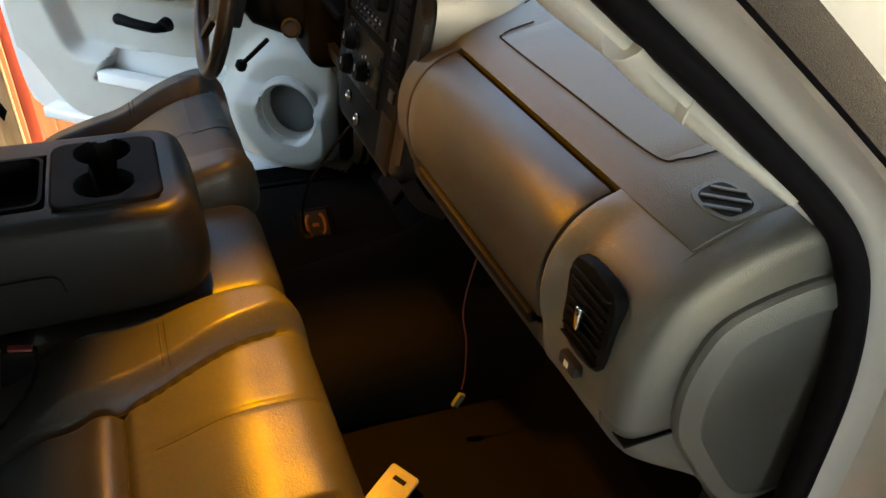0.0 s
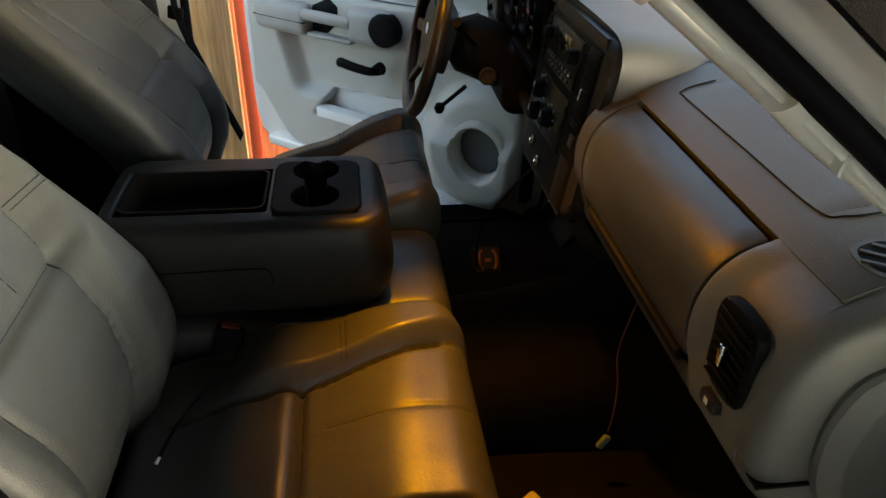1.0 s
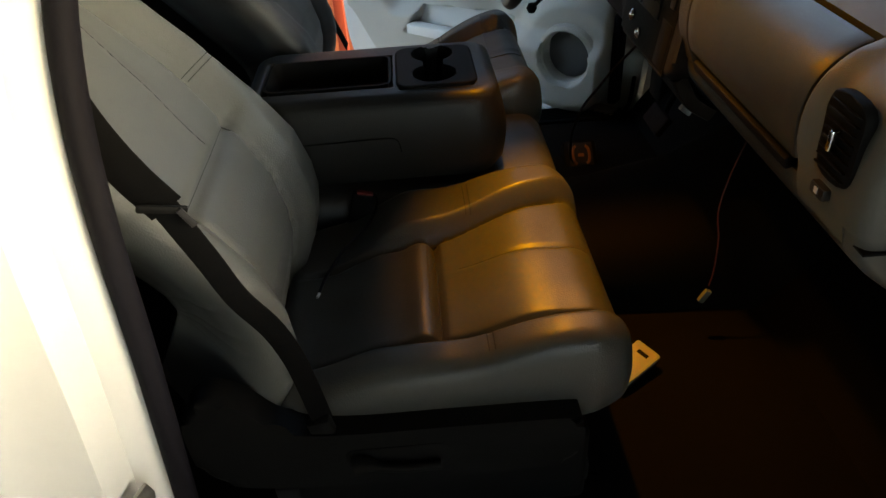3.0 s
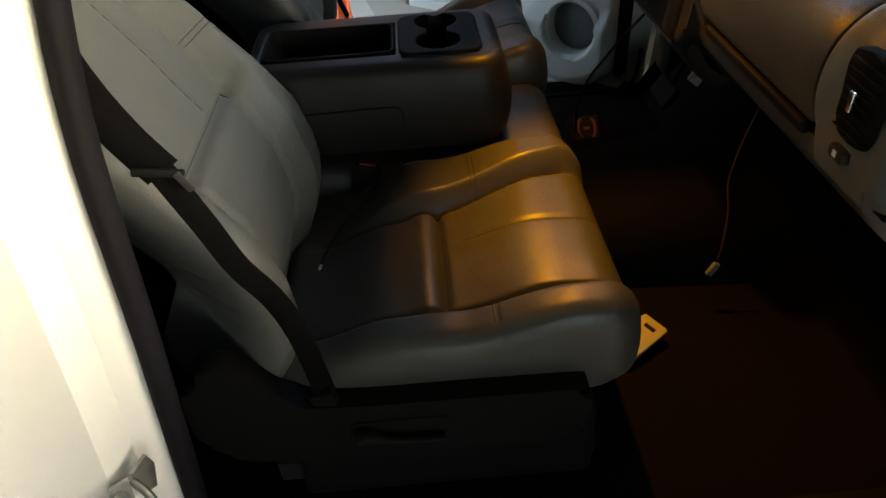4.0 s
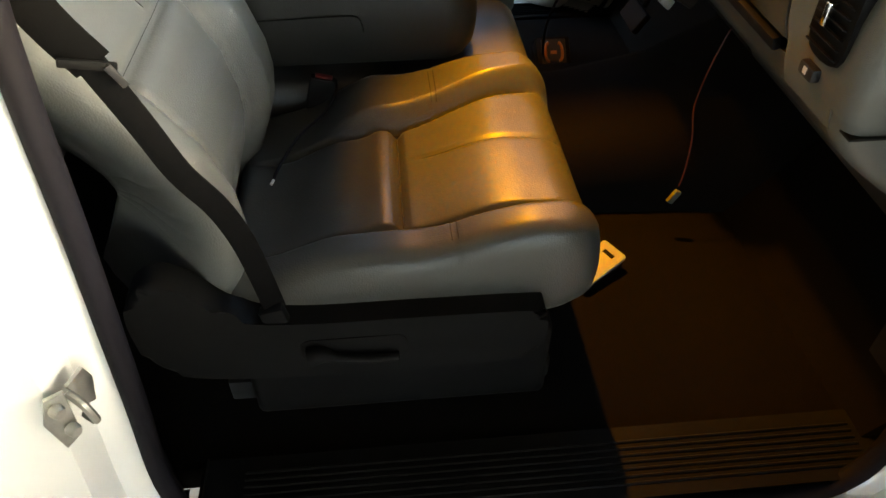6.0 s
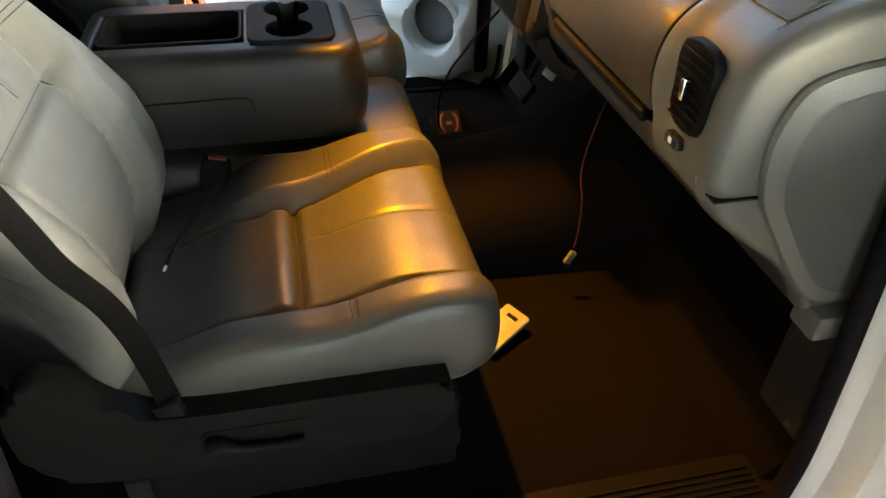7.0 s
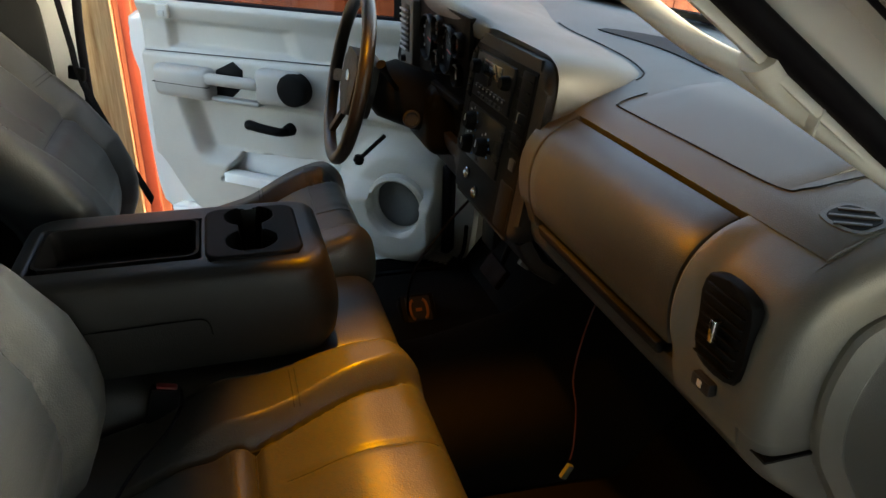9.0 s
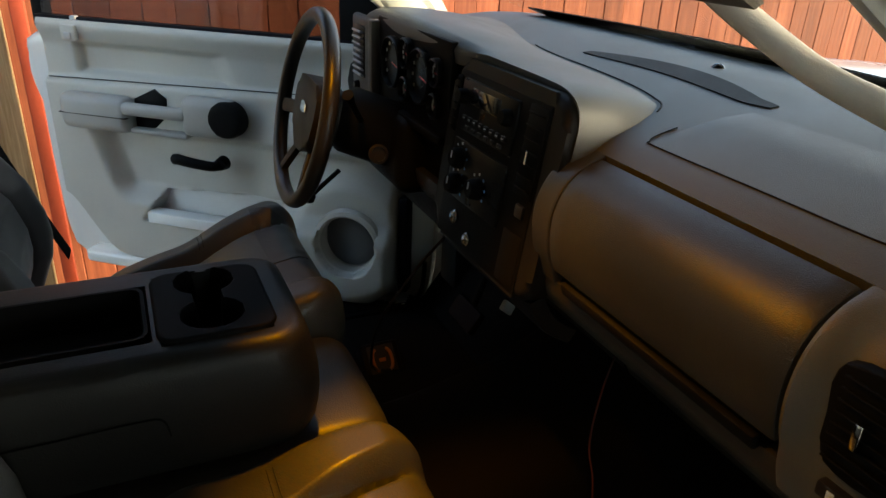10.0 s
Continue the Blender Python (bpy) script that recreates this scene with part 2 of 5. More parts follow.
def lathe(profile, m, seg=32):
    """Profile of (radius, height) turned round local z, then placed by m."""
    bm = bmesh.new()
    rings = []
    for r, h in profile:
        rings.append([bm.verts.new((0, 0, h))] if r < 1e-6 else [bm.verts.new((r * math.cos(2 * math.pi * k / seg), r * math.sin(2 * math.pi * k / seg), h)) for k in range(seg)])
    for a, b in zip(rings, rings[1:]):
        for k in range(seg):
            j = (k + 1) % seg
            if len(a) == 1 and len(b) > 1:
                bm.faces.new((a[0], b[k], b[j]))
            elif len(b) == 1 and len(a) > 1:
                bm.faces.new((a[k], a[j], b[0]))
            elif len(a) > 1:
                bm.faces.new((a[k], a[j], b[j], b[k]))
    return xf(bm, m)


def prism(poly, m, depth, bev=0.003, seg=2):
    """A flat outline in local x, y, pushed to local z = depth, with rounded edges."""
    bm = bmesh.new()
    lo = [bm.verts.new((x, y, 0)) for x, y in poly]
    hi = [bm.verts.new((x, y, depth)) for x, y in poly]
    n = len(poly)
    bm.faces.new(list(reversed(lo)))
    top = bm.faces.new(hi)
    for k in range(n):
        bm.faces.new((lo[k], lo[(k + 1) % n], hi[(k + 1) % n], hi[k]))
    if bev:
        bmesh.ops.bevel(bm, geom=list(top.edges), offset=bev, segments=seg, affect="EDGES", profile=0.5)
    return xf(bm, m)


def rounded(x0, x1, y0, y1, r, n=6):
    """Outline of a rectangle with round corners."""
    out = []
    for cx, cy, a in ((x1 - r, y1 - r, 0), (x0 + r, y1 - r, 90), (x0 + r, y0 + r, 180), (x1 - r, y0 + r, 270)):
        for k in range(n + 1):
            an = radians(a + 90 * k / n)
            out.append((cx + r * math.cos(an), cy + r * math.sin(an)))
    return out


def loft(sections, cap=True):
    """Skin over closed rings of equal length."""
    bm = bmesh.new()
    rings = [[bm.verts.new(p) for p in s] for s in sections]
    n = len(rings[0])
    for a, b in zip(rings, rings[1:]):
        for k in range(n):
            bm.faces.new((a[k], a[(k + 1) % n], b[(k + 1) % n], b[k]))
    if cap:
        bm.faces.new(list(reversed(rings[0])))
        bm.faces.new(rings[-1])
    return bm


def sheet(fn, nu, nv, thick, away):
    """A surface fn(u, v) made solid by thick along -away(u, v)."""
    bm = bmesh.new()
    top = [[bm.verts.new(fn(i / nu, j / nv)) for j in range(nv + 1)] for i in range(nu + 1)]
    low = [[bm.verts.new(Vector(fn(i / nu, j / nv)) - thick * Vector(away(i / nu, j / nv))) for j in range(nv + 1)] for i in range(nu + 1)]
    for i in range(nu):
        for j in range(nv):
            bm.faces.new((top[i][j], top[i + 1][j], top[i + 1][j + 1], top[i][j + 1]))
            bm.faces.new((low[i][j], low[i][j + 1], low[i + 1][j + 1], low[i + 1][j]))
    for i in range(nu):
        for j in (0, nv):
            bm.faces.new((top[i][j], top[i + 1][j], low[i + 1][j], low[i][j]))
    for j in range(nv):
        for i in (0, nu):
            bm.faces.new((top[i][j], top[i][j + 1], low[i][j + 1], low[i][j]))
    return bm


def panel(poly, y0, y1, thick=0.014, rim=0.005, ny=12, n=5):
    """A bent panel: the outline poly of (x, z), run from y0 to y1, its rims rolled inward. The outer side lies to the left of the run."""
    pts = curve([(*p,) for p in poly], n)
    m = len(pts)
    nor = []
    for i in range(m):
        d = pts[min(i + 1, m - 1)] - pts[max(i - 1, 0)]
        d /= np.hypot(*d)
        nor.append(np.array((-d[1], d[0])))
    # extra rows at the rims give the rolled edge
    rows = [(pts[0] - nor[0] * rim, nor[0])] + list(zip(pts, nor)) + [(pts[-1] - nor[-1] * rim, nor[-1])]
    ys = [y0, y0 + math.copysign(0.35 * rim, y1 - y0), y0 + math.copysign(1.2 * rim, y1 - y0)] + [y0 + (y1 - y0) * k / ny for k in range(1, ny)] + [y1 - math.copysign(1.2 * rim, y1 - y0), y1 - math.copysign(0.35 * rim, y1 - y0), y1]
    drop = [rim, 0.35 * rim, 0] + [0] * (ny - 1) + [0, 0.35 * rim, rim]

    def fn(u, v):
        p, q = rows[round(u * (len(rows) - 1))]
        k = round(v * (len(ys) - 1))
        p = p - q * drop[k]
        return (p[0], ys[k], p[1])

    def away(u, v):
        q = rows[round(u * (len(rows) - 1))][1]
        return (q[0], 0, q[1])
    return sheet(fn, len(rows) - 1, len(ys) - 1, thick, away)


def smooth(a, b, x):
    t = min(1, max(0, (x - a) / (b - a)))
    return t * t * (3 - 2 * t)


def cushion(hx, hy, r, roll, top, bottom, step=0.006, place=lambda x, y, z: (x, y, z), belly=0.006, fold=None):
    """A stuffed pad: top(x, y) inside a round-cornered outline, rolled over at the rim and closed by a skirt down to bottom(x, y)."""
    bm = bmesh.new()
    nx, ny = round(2 * hx / step), round(2 * hy / step)
    grid = []
    for i in range(nx + 1):
        row = []
        for j in range(ny + 1):
            x, y = -hx + 2 * hx * i / nx, -hy + 2 * hy * j / ny
            ix, iy = min(max(x, -(hx - r)), hx - r), min(max(y, -(hy - r)), hy - r)
            dx, dy = x - ix, y - iy
            dx, dy = dx * math.sqrt(max(0, 1 - dy * dy / (2 * r * r))), dy * math.sqrt(max(0, 1 - dx * dx / (2 * r * r)))
            x, y = ix + dx, iy + dy
            e = r - math.hypot(dx, dy)
            z = top(x, y)
            if e < roll:
                z -= roll - math.sqrt(max(0, roll * roll - (roll - e) ** 2))
            row.append(bm.verts.new(place(x, y, z)))
            row[-1].index = 0
            grid_xy[(i, j)] = (x, y, z)
        grid.append(row)
    for i in range(nx):
        for j in range(ny):
            bm.faces.new((grid[i][j], grid[i + 1][j], grid[i + 1][j + 1], grid[i][j + 1]))
    rim = [(i, 0) for i in range(nx)] + [(nx, j) for j in range(ny)] + [(i, ny) for i in range(nx, 0, -1)] + [(0, j) for j in range(ny, 0, -1)]
    prev = [grid[i][j] for i, j in rim]
    steps = 7
    for s in range(1, steps + 1):
        ring = []
        for i, j in rim:
            x, y, z = grid_xy[(i, j)]
            zb = bottom(x, y)
            f = s / steps
            k = 1 + belly * math.sin(math.pi * f) / max(hx, hy) - (0.03 if s == steps else 0)
            ring.append(bm.verts.new(place(x * k, y * k, z + (zb - z) * f)))
        for k in range(len(rim)):
            bm.faces.new((prev[k], prev[(k + 1) % len(rim)], ring[(k + 1) % len(rim)], ring[k]))
        prev = ring
    bm.faces.new(prev)
    return bm


grid_xy = {}


# ---- ground and yard ----
def yard():
    bm = bmesh.new()
    bmesh.ops.create_grid(bm, x_segments=40, y_segments=40, size=400)
    solo("ground", bm, GRAVEL, "pale trodden gravel yard", "ground", kind="structure")
    wall = thing("board_wall", (3, 2.5, 0), "tall wall of red-stained vertical boards", "wall", kind="structure")
    rail = rbox(-4, 9, 2.56, 2.62, 0.5, 0.6, 0.005)
    add(rail, rbox(-4, 9, 2.56, 2.62, 1.9, 2.0, 0.005))
    part("rail", rail, REDWOOD, wall)
    x, k = -3.6, 0
    meshes = []
    for w in (0.135, 0.142, 0.128):
        bm = rbox(-w / 2, w / 2, -0.011, 0.011, -1.05, 1.05, 0.004, 1)
        me = bpy.data.meshes.new("board")
        bm.to_mesh(me)
        bm.free()
        me.materials.append(REDWOOD)
        meshes.append((w, me))
    while x < 8.5:
        w, me = meshes[k % 3]
        ob = new("board", me)
        ob.parent = wall
        ob.matrix_parent_inverse = wall.matrix_basis.inverted()
        ob.location = (x + w / 2, 2.54 + 0.004 * random.uniform(-1, 1), 1.06)
        x += w + 0.001
        k += 1


def light_blockers():
    """Unseen walls and ceiling added to block daylight; open in front and driver-side."""
    solo("side_wall", rbox(-4.5, 0.45, -3.1, -3.0, 0, 2.5, 0.01), BLOCKER_WOOD, "unseen dark plank wall added to block daylight", "wall", kind="structure")
    solo("rear_wall", rbox(-4.6, -4.5, -3.1, -0.2, 0, 2.5, 0.01), BLOCKER_WOOD, "unseen dark plank wall added to block daylight", "wall", kind="structure")
    solo("ceiling", rbox(-4.6, 3.5, -6.5, 0.35, 2.5, 2.6, 0.01), BLOCKER_WOOD, "unseen dark boarded ceiling added to block sky light", "ceiling", kind="structure")



# ---- cab shell ----
OPEN = [(0.042, 0.83, 0.74), (0.056, 0.825, 0.95), (0.073, 0.815, 1.2), (0.086, 0.80, 1.45), (0.115, 0.775, 1.62), (0.165, 0.735, 1.715), (0.26, 0.70, 1.775), (0.40, 0.672, 1.80), (0.52, 0.657, 1.80),
        (0.61, 0.652, 1.784), (0.671, 0.658, 1.748), (0.797, 0.698, 1.649), (0.924, 0.738, 1.549), (1.02, 0.772, 1.466), (1.058, 0.79, 1.40), (1.075, 0.81, 1.29), (1.092, 0.82, 1.10), (1.105, 0.83, 0.90), (1.098, 0.845, 0.76),
        (1.055, 0.865, 0.678), (0.95, 0.875, 0.652), (0.6, 0.875, 0.65), (0.25, 0.875, 0.65), (0.10, 0.86, 0.665)]


def opening(side, out, depth):
    """The door opening's outline, moved outward in its plane by out and in y by depth."""
    pts = curve(OPEN, 6, closed=True)
    n = len(pts)
    res = []
    for i, p in enumerate(pts):
        d = pts[(i + 1) % n] - pts[i - 1]
        nrm = np.array((-d[2], d[0]))
        nrm /= np.hypot(*nrm)
        if nrm @ np.array((p[0] - 0.6, p[2] - 1.15)) < 0:
            nrm = -nrm
        o2 = out * (1 + 0.9 * smooth(0.25, 0.12, p[0])) if out > 0.09 else out
        res.append(Vector((p[0] + nrm[0] * o2, side * (p[1] + depth), p[2] + nrm[1] * o2)))
    return res


def ribbon(rows):
    """A closed band whose cross-section is given by rows of outlines."""
    bm = bmesh.new()
    rings = [[bm.verts.new(p) for p in r] for r in rows]
    n = len(rings[0])
    for a, b in zip(rings, rings[1:] + rings[:1]):
        for k in range(n):
            bm.faces.new((a[k], a[(k + 1) % n], b[(k + 1) % n], b[k]))
    return bm


def cab():
    c = thing("pickup_cab", (0.4, 0, 0), "white pickup cab with both doors open", "pickup truck")
    for side in (-1, 1):
        o = lambda a, b: opening(side, a, b)
        part("door_jamb", ribbon([o(0.018, -0.02), o(0.0235, 0.006), o(0.036, 0.016), o(0.055, 0.022), o(0.062, 0.05), o(0.068, 0.068), o(0.095, 0.078), o(0.125, 0.085), o(0.13, 0.02), o(0.09, -0.03)]), WHITE, c, "white painted steel door jamb", 50)
        part("weatherstrip", ribbon([o(0.006, -0.016), o(0.0, -0.008), o(0.0, 0.004), o(0.005, 0.013), o(0.012, 0.016), o(0.019, 0.014), o(0.023, 0.008), o(0.023, -0.006), o(0.017, -0.016)]), RUBBER, c, "black rubber weatherstrip", 60)
        tr = opening(side, 0, 0)
        seal = [p for p in opening(side, 0.062, 0.076) if p.x > 0.66 and p.z > 0.95]
        part("outer_seal", tube(seal, 0, 8, flat=(0.036, 0.012, (0, side, 0.15))), RUBBER, c)
        # pillar trim inside the windscreen post
        secs = []
        for k in range(13):
            x, y, z = [a + (b - a) * k / 12 for a, b in zip((1.13, 0.803, 1.386), (0.60, 0.632, 1.795))]
            secs.append([(x + dx, side * (y + dy), z + dz) for dx, dy, dz in ((0.012, -0.006, 0.012), (0.0, -0.004, -0.001), (-0.003, -0.006, -0.003), (-0.004, -0.016, -0.001), (-0.001, -0.030, 0.005), (0.006, -0.036, 0.014), (0.030, -0.038, 0.044), (0.05, -0.02, 0.066), (0.05, -0.008, 0.062), (0.03, -0.008, 0.035))])
        part("pillar_trim", loft(secs), TRIM, c, "pale grey moulded pillar trim", 50)
        h = curve([(0.575, side * 0.62, 1.81), (0.63, side * 0.535, 1.77), (0.69, side * 0.515, 1.732), (0.76, side * 0.535, 1.676), (0.805, side * 0.56, 1.641), (0.835, side * 0.588, 1.617), (0.862, side * 0.632, 1.598), (0.90, side * 0.71, 1.572)], 6)
        part("grab_handle", tube(h, lambda u: 0.0112 + 0.010 * abs(2 * u - 1) ** 5, 14), TRIM, c, "pale grey curved grab handle")
        base = curve([(0.83, side * 0.692, 1.624), (0.87, side * 0.690, 1.588), (0.92, side * 0.716, 1.549), (0.99, side * 0.755, 1.496)], 6)
        part("handle_base", tube(base, lambda u: 0.020 - 0.012 * u, 12), TRIM, c)
        # sill
        part("sill_plate", rbox(0.06, 1.16, side * 0.755, side * 0.862, 0.60, 0.668, 0.008), BLACK, c, "black ribbed sill plate")
        for k in range(7):
            y = side * (0.775 + 0.012 * k)
            part("sill_rib", rbox(0.12, 1.10, y - 0.0022, y + 0.0022, 0.664, 0.6715, 0.0015, 1), BLACK, c)
        part("rocker", rbox(-0.6, 1.5, side * 0.86, side * 0.985, 0.42, 0.64, 0.03, 4), WHITE, c)
        # quarter panel behind the door
        part("quarter_panel", rbox(-0.62, -0.13, side * 0.905, side * 0.985, 0.42, 1.42, 0.03, 4), WHITE, c)
        part("rear_post", rbox(-0.50, -0.04, side * 0.80, side * 0.92, 1.36, 1.84, 0.03, 3), WHITE, c)
        part("inner_quarter_trim", rbox(-0.46, 0.005, side * 0.765, side * 0.80, 0.60, 1.80, 0.01), DARKGREY, c)
        # front wing
        part("front_wing", rbox(1.24, 3.0, side * 0.90, side * 1.0, 0.55, 1.24, 0.05, 4), WHITE, c)
        part("kick_panel", rbox(1.16, 1.24, side * 0.69, side * 0.795, 0.60, 1.44, 0.01), DARKGREY, c)
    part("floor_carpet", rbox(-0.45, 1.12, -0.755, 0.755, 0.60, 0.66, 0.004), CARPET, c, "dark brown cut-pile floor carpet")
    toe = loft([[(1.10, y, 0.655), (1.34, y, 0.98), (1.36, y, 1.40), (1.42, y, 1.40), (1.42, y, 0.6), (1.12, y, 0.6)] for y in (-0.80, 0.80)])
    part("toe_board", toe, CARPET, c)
    hump = []
    for x, w, z in ((0.30, 0.20, 0.80), (0.60, 0.20, 0.82), (0.80, 0.20, 0.84), (1.0, 0.21, 0.88), (1.2, 0.24, 0.97), (1.36, 0.26, 1.05)):
        hump.append([(x, w * math.copysign(abs(math.cos(a)) ** 0.5, math.cos(a)), 0.63 + (z - 0.63) * max(0, math.sin(a)) ** 0.5) for a in [math.pi * k / 18 for k in range(19)]] + [(x, -w, 0.6), (x, w, 0.6)])
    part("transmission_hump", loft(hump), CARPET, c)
    part("rear_wall", rbox(-0.48, -0.42, -0.80, 0.80, 0.60, 1.30, 0.01), DARKGREY, c)
    part("rear_header", rbox(-0.48, -0.42, -0.80, 0.80, 1.66, 1.86, 0.01), LINER, c)
    rg = part("rear_glass", rbox(-0.458, -0.452, -0.76, 0.76, 1.29, 1.67, 0), GLASS_DOOR, c)
    rg.visible_shadow = False
    part("headliner", rbox(-0.45, 0.56, -0.73, 0.73, 1.812, 1.825, 0.004), LINER, c, "pale cloth headliner")
    part("roof", rbox(-0.52, 0.62, -0.80, 0.80, 1.83, 1.87, 0.02, 3), WHITE, c)
    part("windscreen_header", rbox(0.50, 0.60, -0.74, 0.74, 1.785, 1.83, 0.01), LINER, c)
    for side in (-1, 1):
        vs = loft([[(x + dx, y, z + dz) for x, z, dx, dz in ((0.55, 1.765, 0, 0), (0.645, 1.722, 0, 0), (0.725, 1.674, 0, 0), (0.737, 1.668, 0, 0), (0.744, 1.672, 0, 0), (0.736, 1.684, 0, 0), (0.65, 1.737, 0, 0), (0.56, 1.785, 0, 0))] for y in (side * 0.36, side * 0.38, side * 0.58, side * 0.60)])
        part("sun_visor", vs, LINER, c, "pale grey stowed sun visor")
    part("map_lamp_housing", rbox(LAMP_EYE[0] - 0.11, LAMP_EYE[0] + 0.03, -0.17, 0.17, LAMP_EYE[2] + 0.018, 1.815, 0.012, 3), TRIM, c)
    # windscreen
    def ws(u, v):
        y = (2 * v - 1) * (0.66 + 0.08 * u)
        bow = 0.10 * (1 - (2 * v - 1) ** 2)
        return (0.55 + 0.90 * u + bow * u, y, 1.79 - 0.305 * u - 0.03 * (2 * v - 1) ** 2 * (1 - u) * 0)
    w = part("windscreen", sheet(ws, 8, 16, 0.005, lambda u, v: (0.3, 0, 0.95)), GLASS, c)
    w.visible_shadow = False
    def frit(u, v):
        p = Vector(ws(0.895 + 0.105 * u, v))
        return p + Vector((0, 0, 0.004))
    part("windscreen_edge_band", sheet(frit, 3, 16, 0.003, lambda u, v: (0.3, 0, 0.95)), GLOSSBLACK, c, "black windscreen edge band")
    def cowl(u, v):
        y = (2 * v - 1) * 0.84
        return (1.44 + 0.10 * (1 - (2 * v - 1) ** 2) + 0.24 * u, y, 1.475 - 0.075 * u + 0.018 * math.sin(u * 9))
    part("cowl_panel", sheet(cowl, 14, 20, 0.02, lambda u, v: (0, 0, 1)), BLACK, c, "black plastic cowl panel under the windscreen")
    def bonnet(u, v):
        y = (2 * v - 1) * 0.90
        s = abs(2 * v - 1)
        return (1.66 + 1.5 * u + 0.08 * (1 - s * s), y, 1.36 - 0.10 * u * u + 0.02 * smooth(0.5, 0.62, s) - 0.10 * smooth(0.86, 1.0, s))
    part("bonnet", sheet(bonnet, 14, 40, 0.02, lambda u, v: (0, 0, 1)), WHITE, c, "glossy white bonnet")
    for y0, y1 in ((-0.35, 0.30), (0.28, 0.78)):
        arm = part("wiper_arm", tube(curve([(1.70, y0 - 0.05, 1.45), (1.60, y0, 1.485), (1.56, (y0 + y1) / 2, 1.487), (1.545, y1, 1.485)], 6), lambda u: 0.011 - 0.005 * u, 8), BLACK, c, "black wiper arm")
        part("wiper_blade", tube(curve([(1.545, y0 + 0.05, 1.482), (1.57, (y0 + y1) / 2 + 0.1, 1.482), (1.545, y1 + 0.12, 1.48)], 6), 0.007, 8), RUBBER, arm)
    # striker on the passenger-side jamb
    n = Vector((0.8, -0.6, 0.0))
    v = Vector((-0.06, -0.08, 1.0)).normalized()
    u = v.cross(n).normalized()
    S = Matrix.Translation((0.016, -0.884, 1.03)) @ Matrix((u, v, n)).transposed().to_4x4()
    st = part("door_striker", prism([(-0.034, -0.052), (-0.012, -0.040), (0.0, 0.034), (-0.020, 0.036), (-0.036, 0.0)], S @ pose(0, 0, 0.004, 0, -22, 0), 0.005, 0.0015), STEEL, c, "zinc-plated steel door striker")
    part("striker_wing", prism([(0.004, 0.034), (0.030, 0.033), (0.033, 0.012), (0.020, -0.018), (0.008, -0.010)], S @ pose(0, 0, 0.002, 0, 14, 0), 0.005, 0.0015), STEEL, st)
    part("striker_loop", tube([S @ Vector(p) for p in curve([(0.002, 0.022, 0.004), (0.002, 0.021, 0.020), (0.002, 0.012, 0.027), (0.002, -0.010, 0.027), (0.002, -0.018, 0.020), (0.002, -0.019, 0.004)], 5)], 0.005, 8), STEEL, st)
    for dz in (-0.028, 0.028):
        part("striker_bolt", lathe([(0.0001, 0.011), (0.006, 0.011), (0.008, 0.007), (0.008, 0)], S @ Matrix.Translation((-0.018, 0.7 * dz, 0.004)), 12), STEEL, st)


# ---- seats ----
BACK = [(0.74, 0.03), (0.80, 0.075), (0.86, 0.105), (0.90, 0.130), (0.95, 0.152), (1.0, 0.172), (1.05, 0.179), (1.10, 0.174), (1.17, 0.150), (1.25, 0.095), (1.35, 0.010), (1.43, -0.065), (1.52, -0.15), (1.62, -0.245), (1.66, -0.28)]


def lerp(table, x):
    for (a, p), (b, q) in zip(table, table[1:]):
        if x <= b:
            break
    t = (x - a) / (b - a)
    return p + (q - p) * t


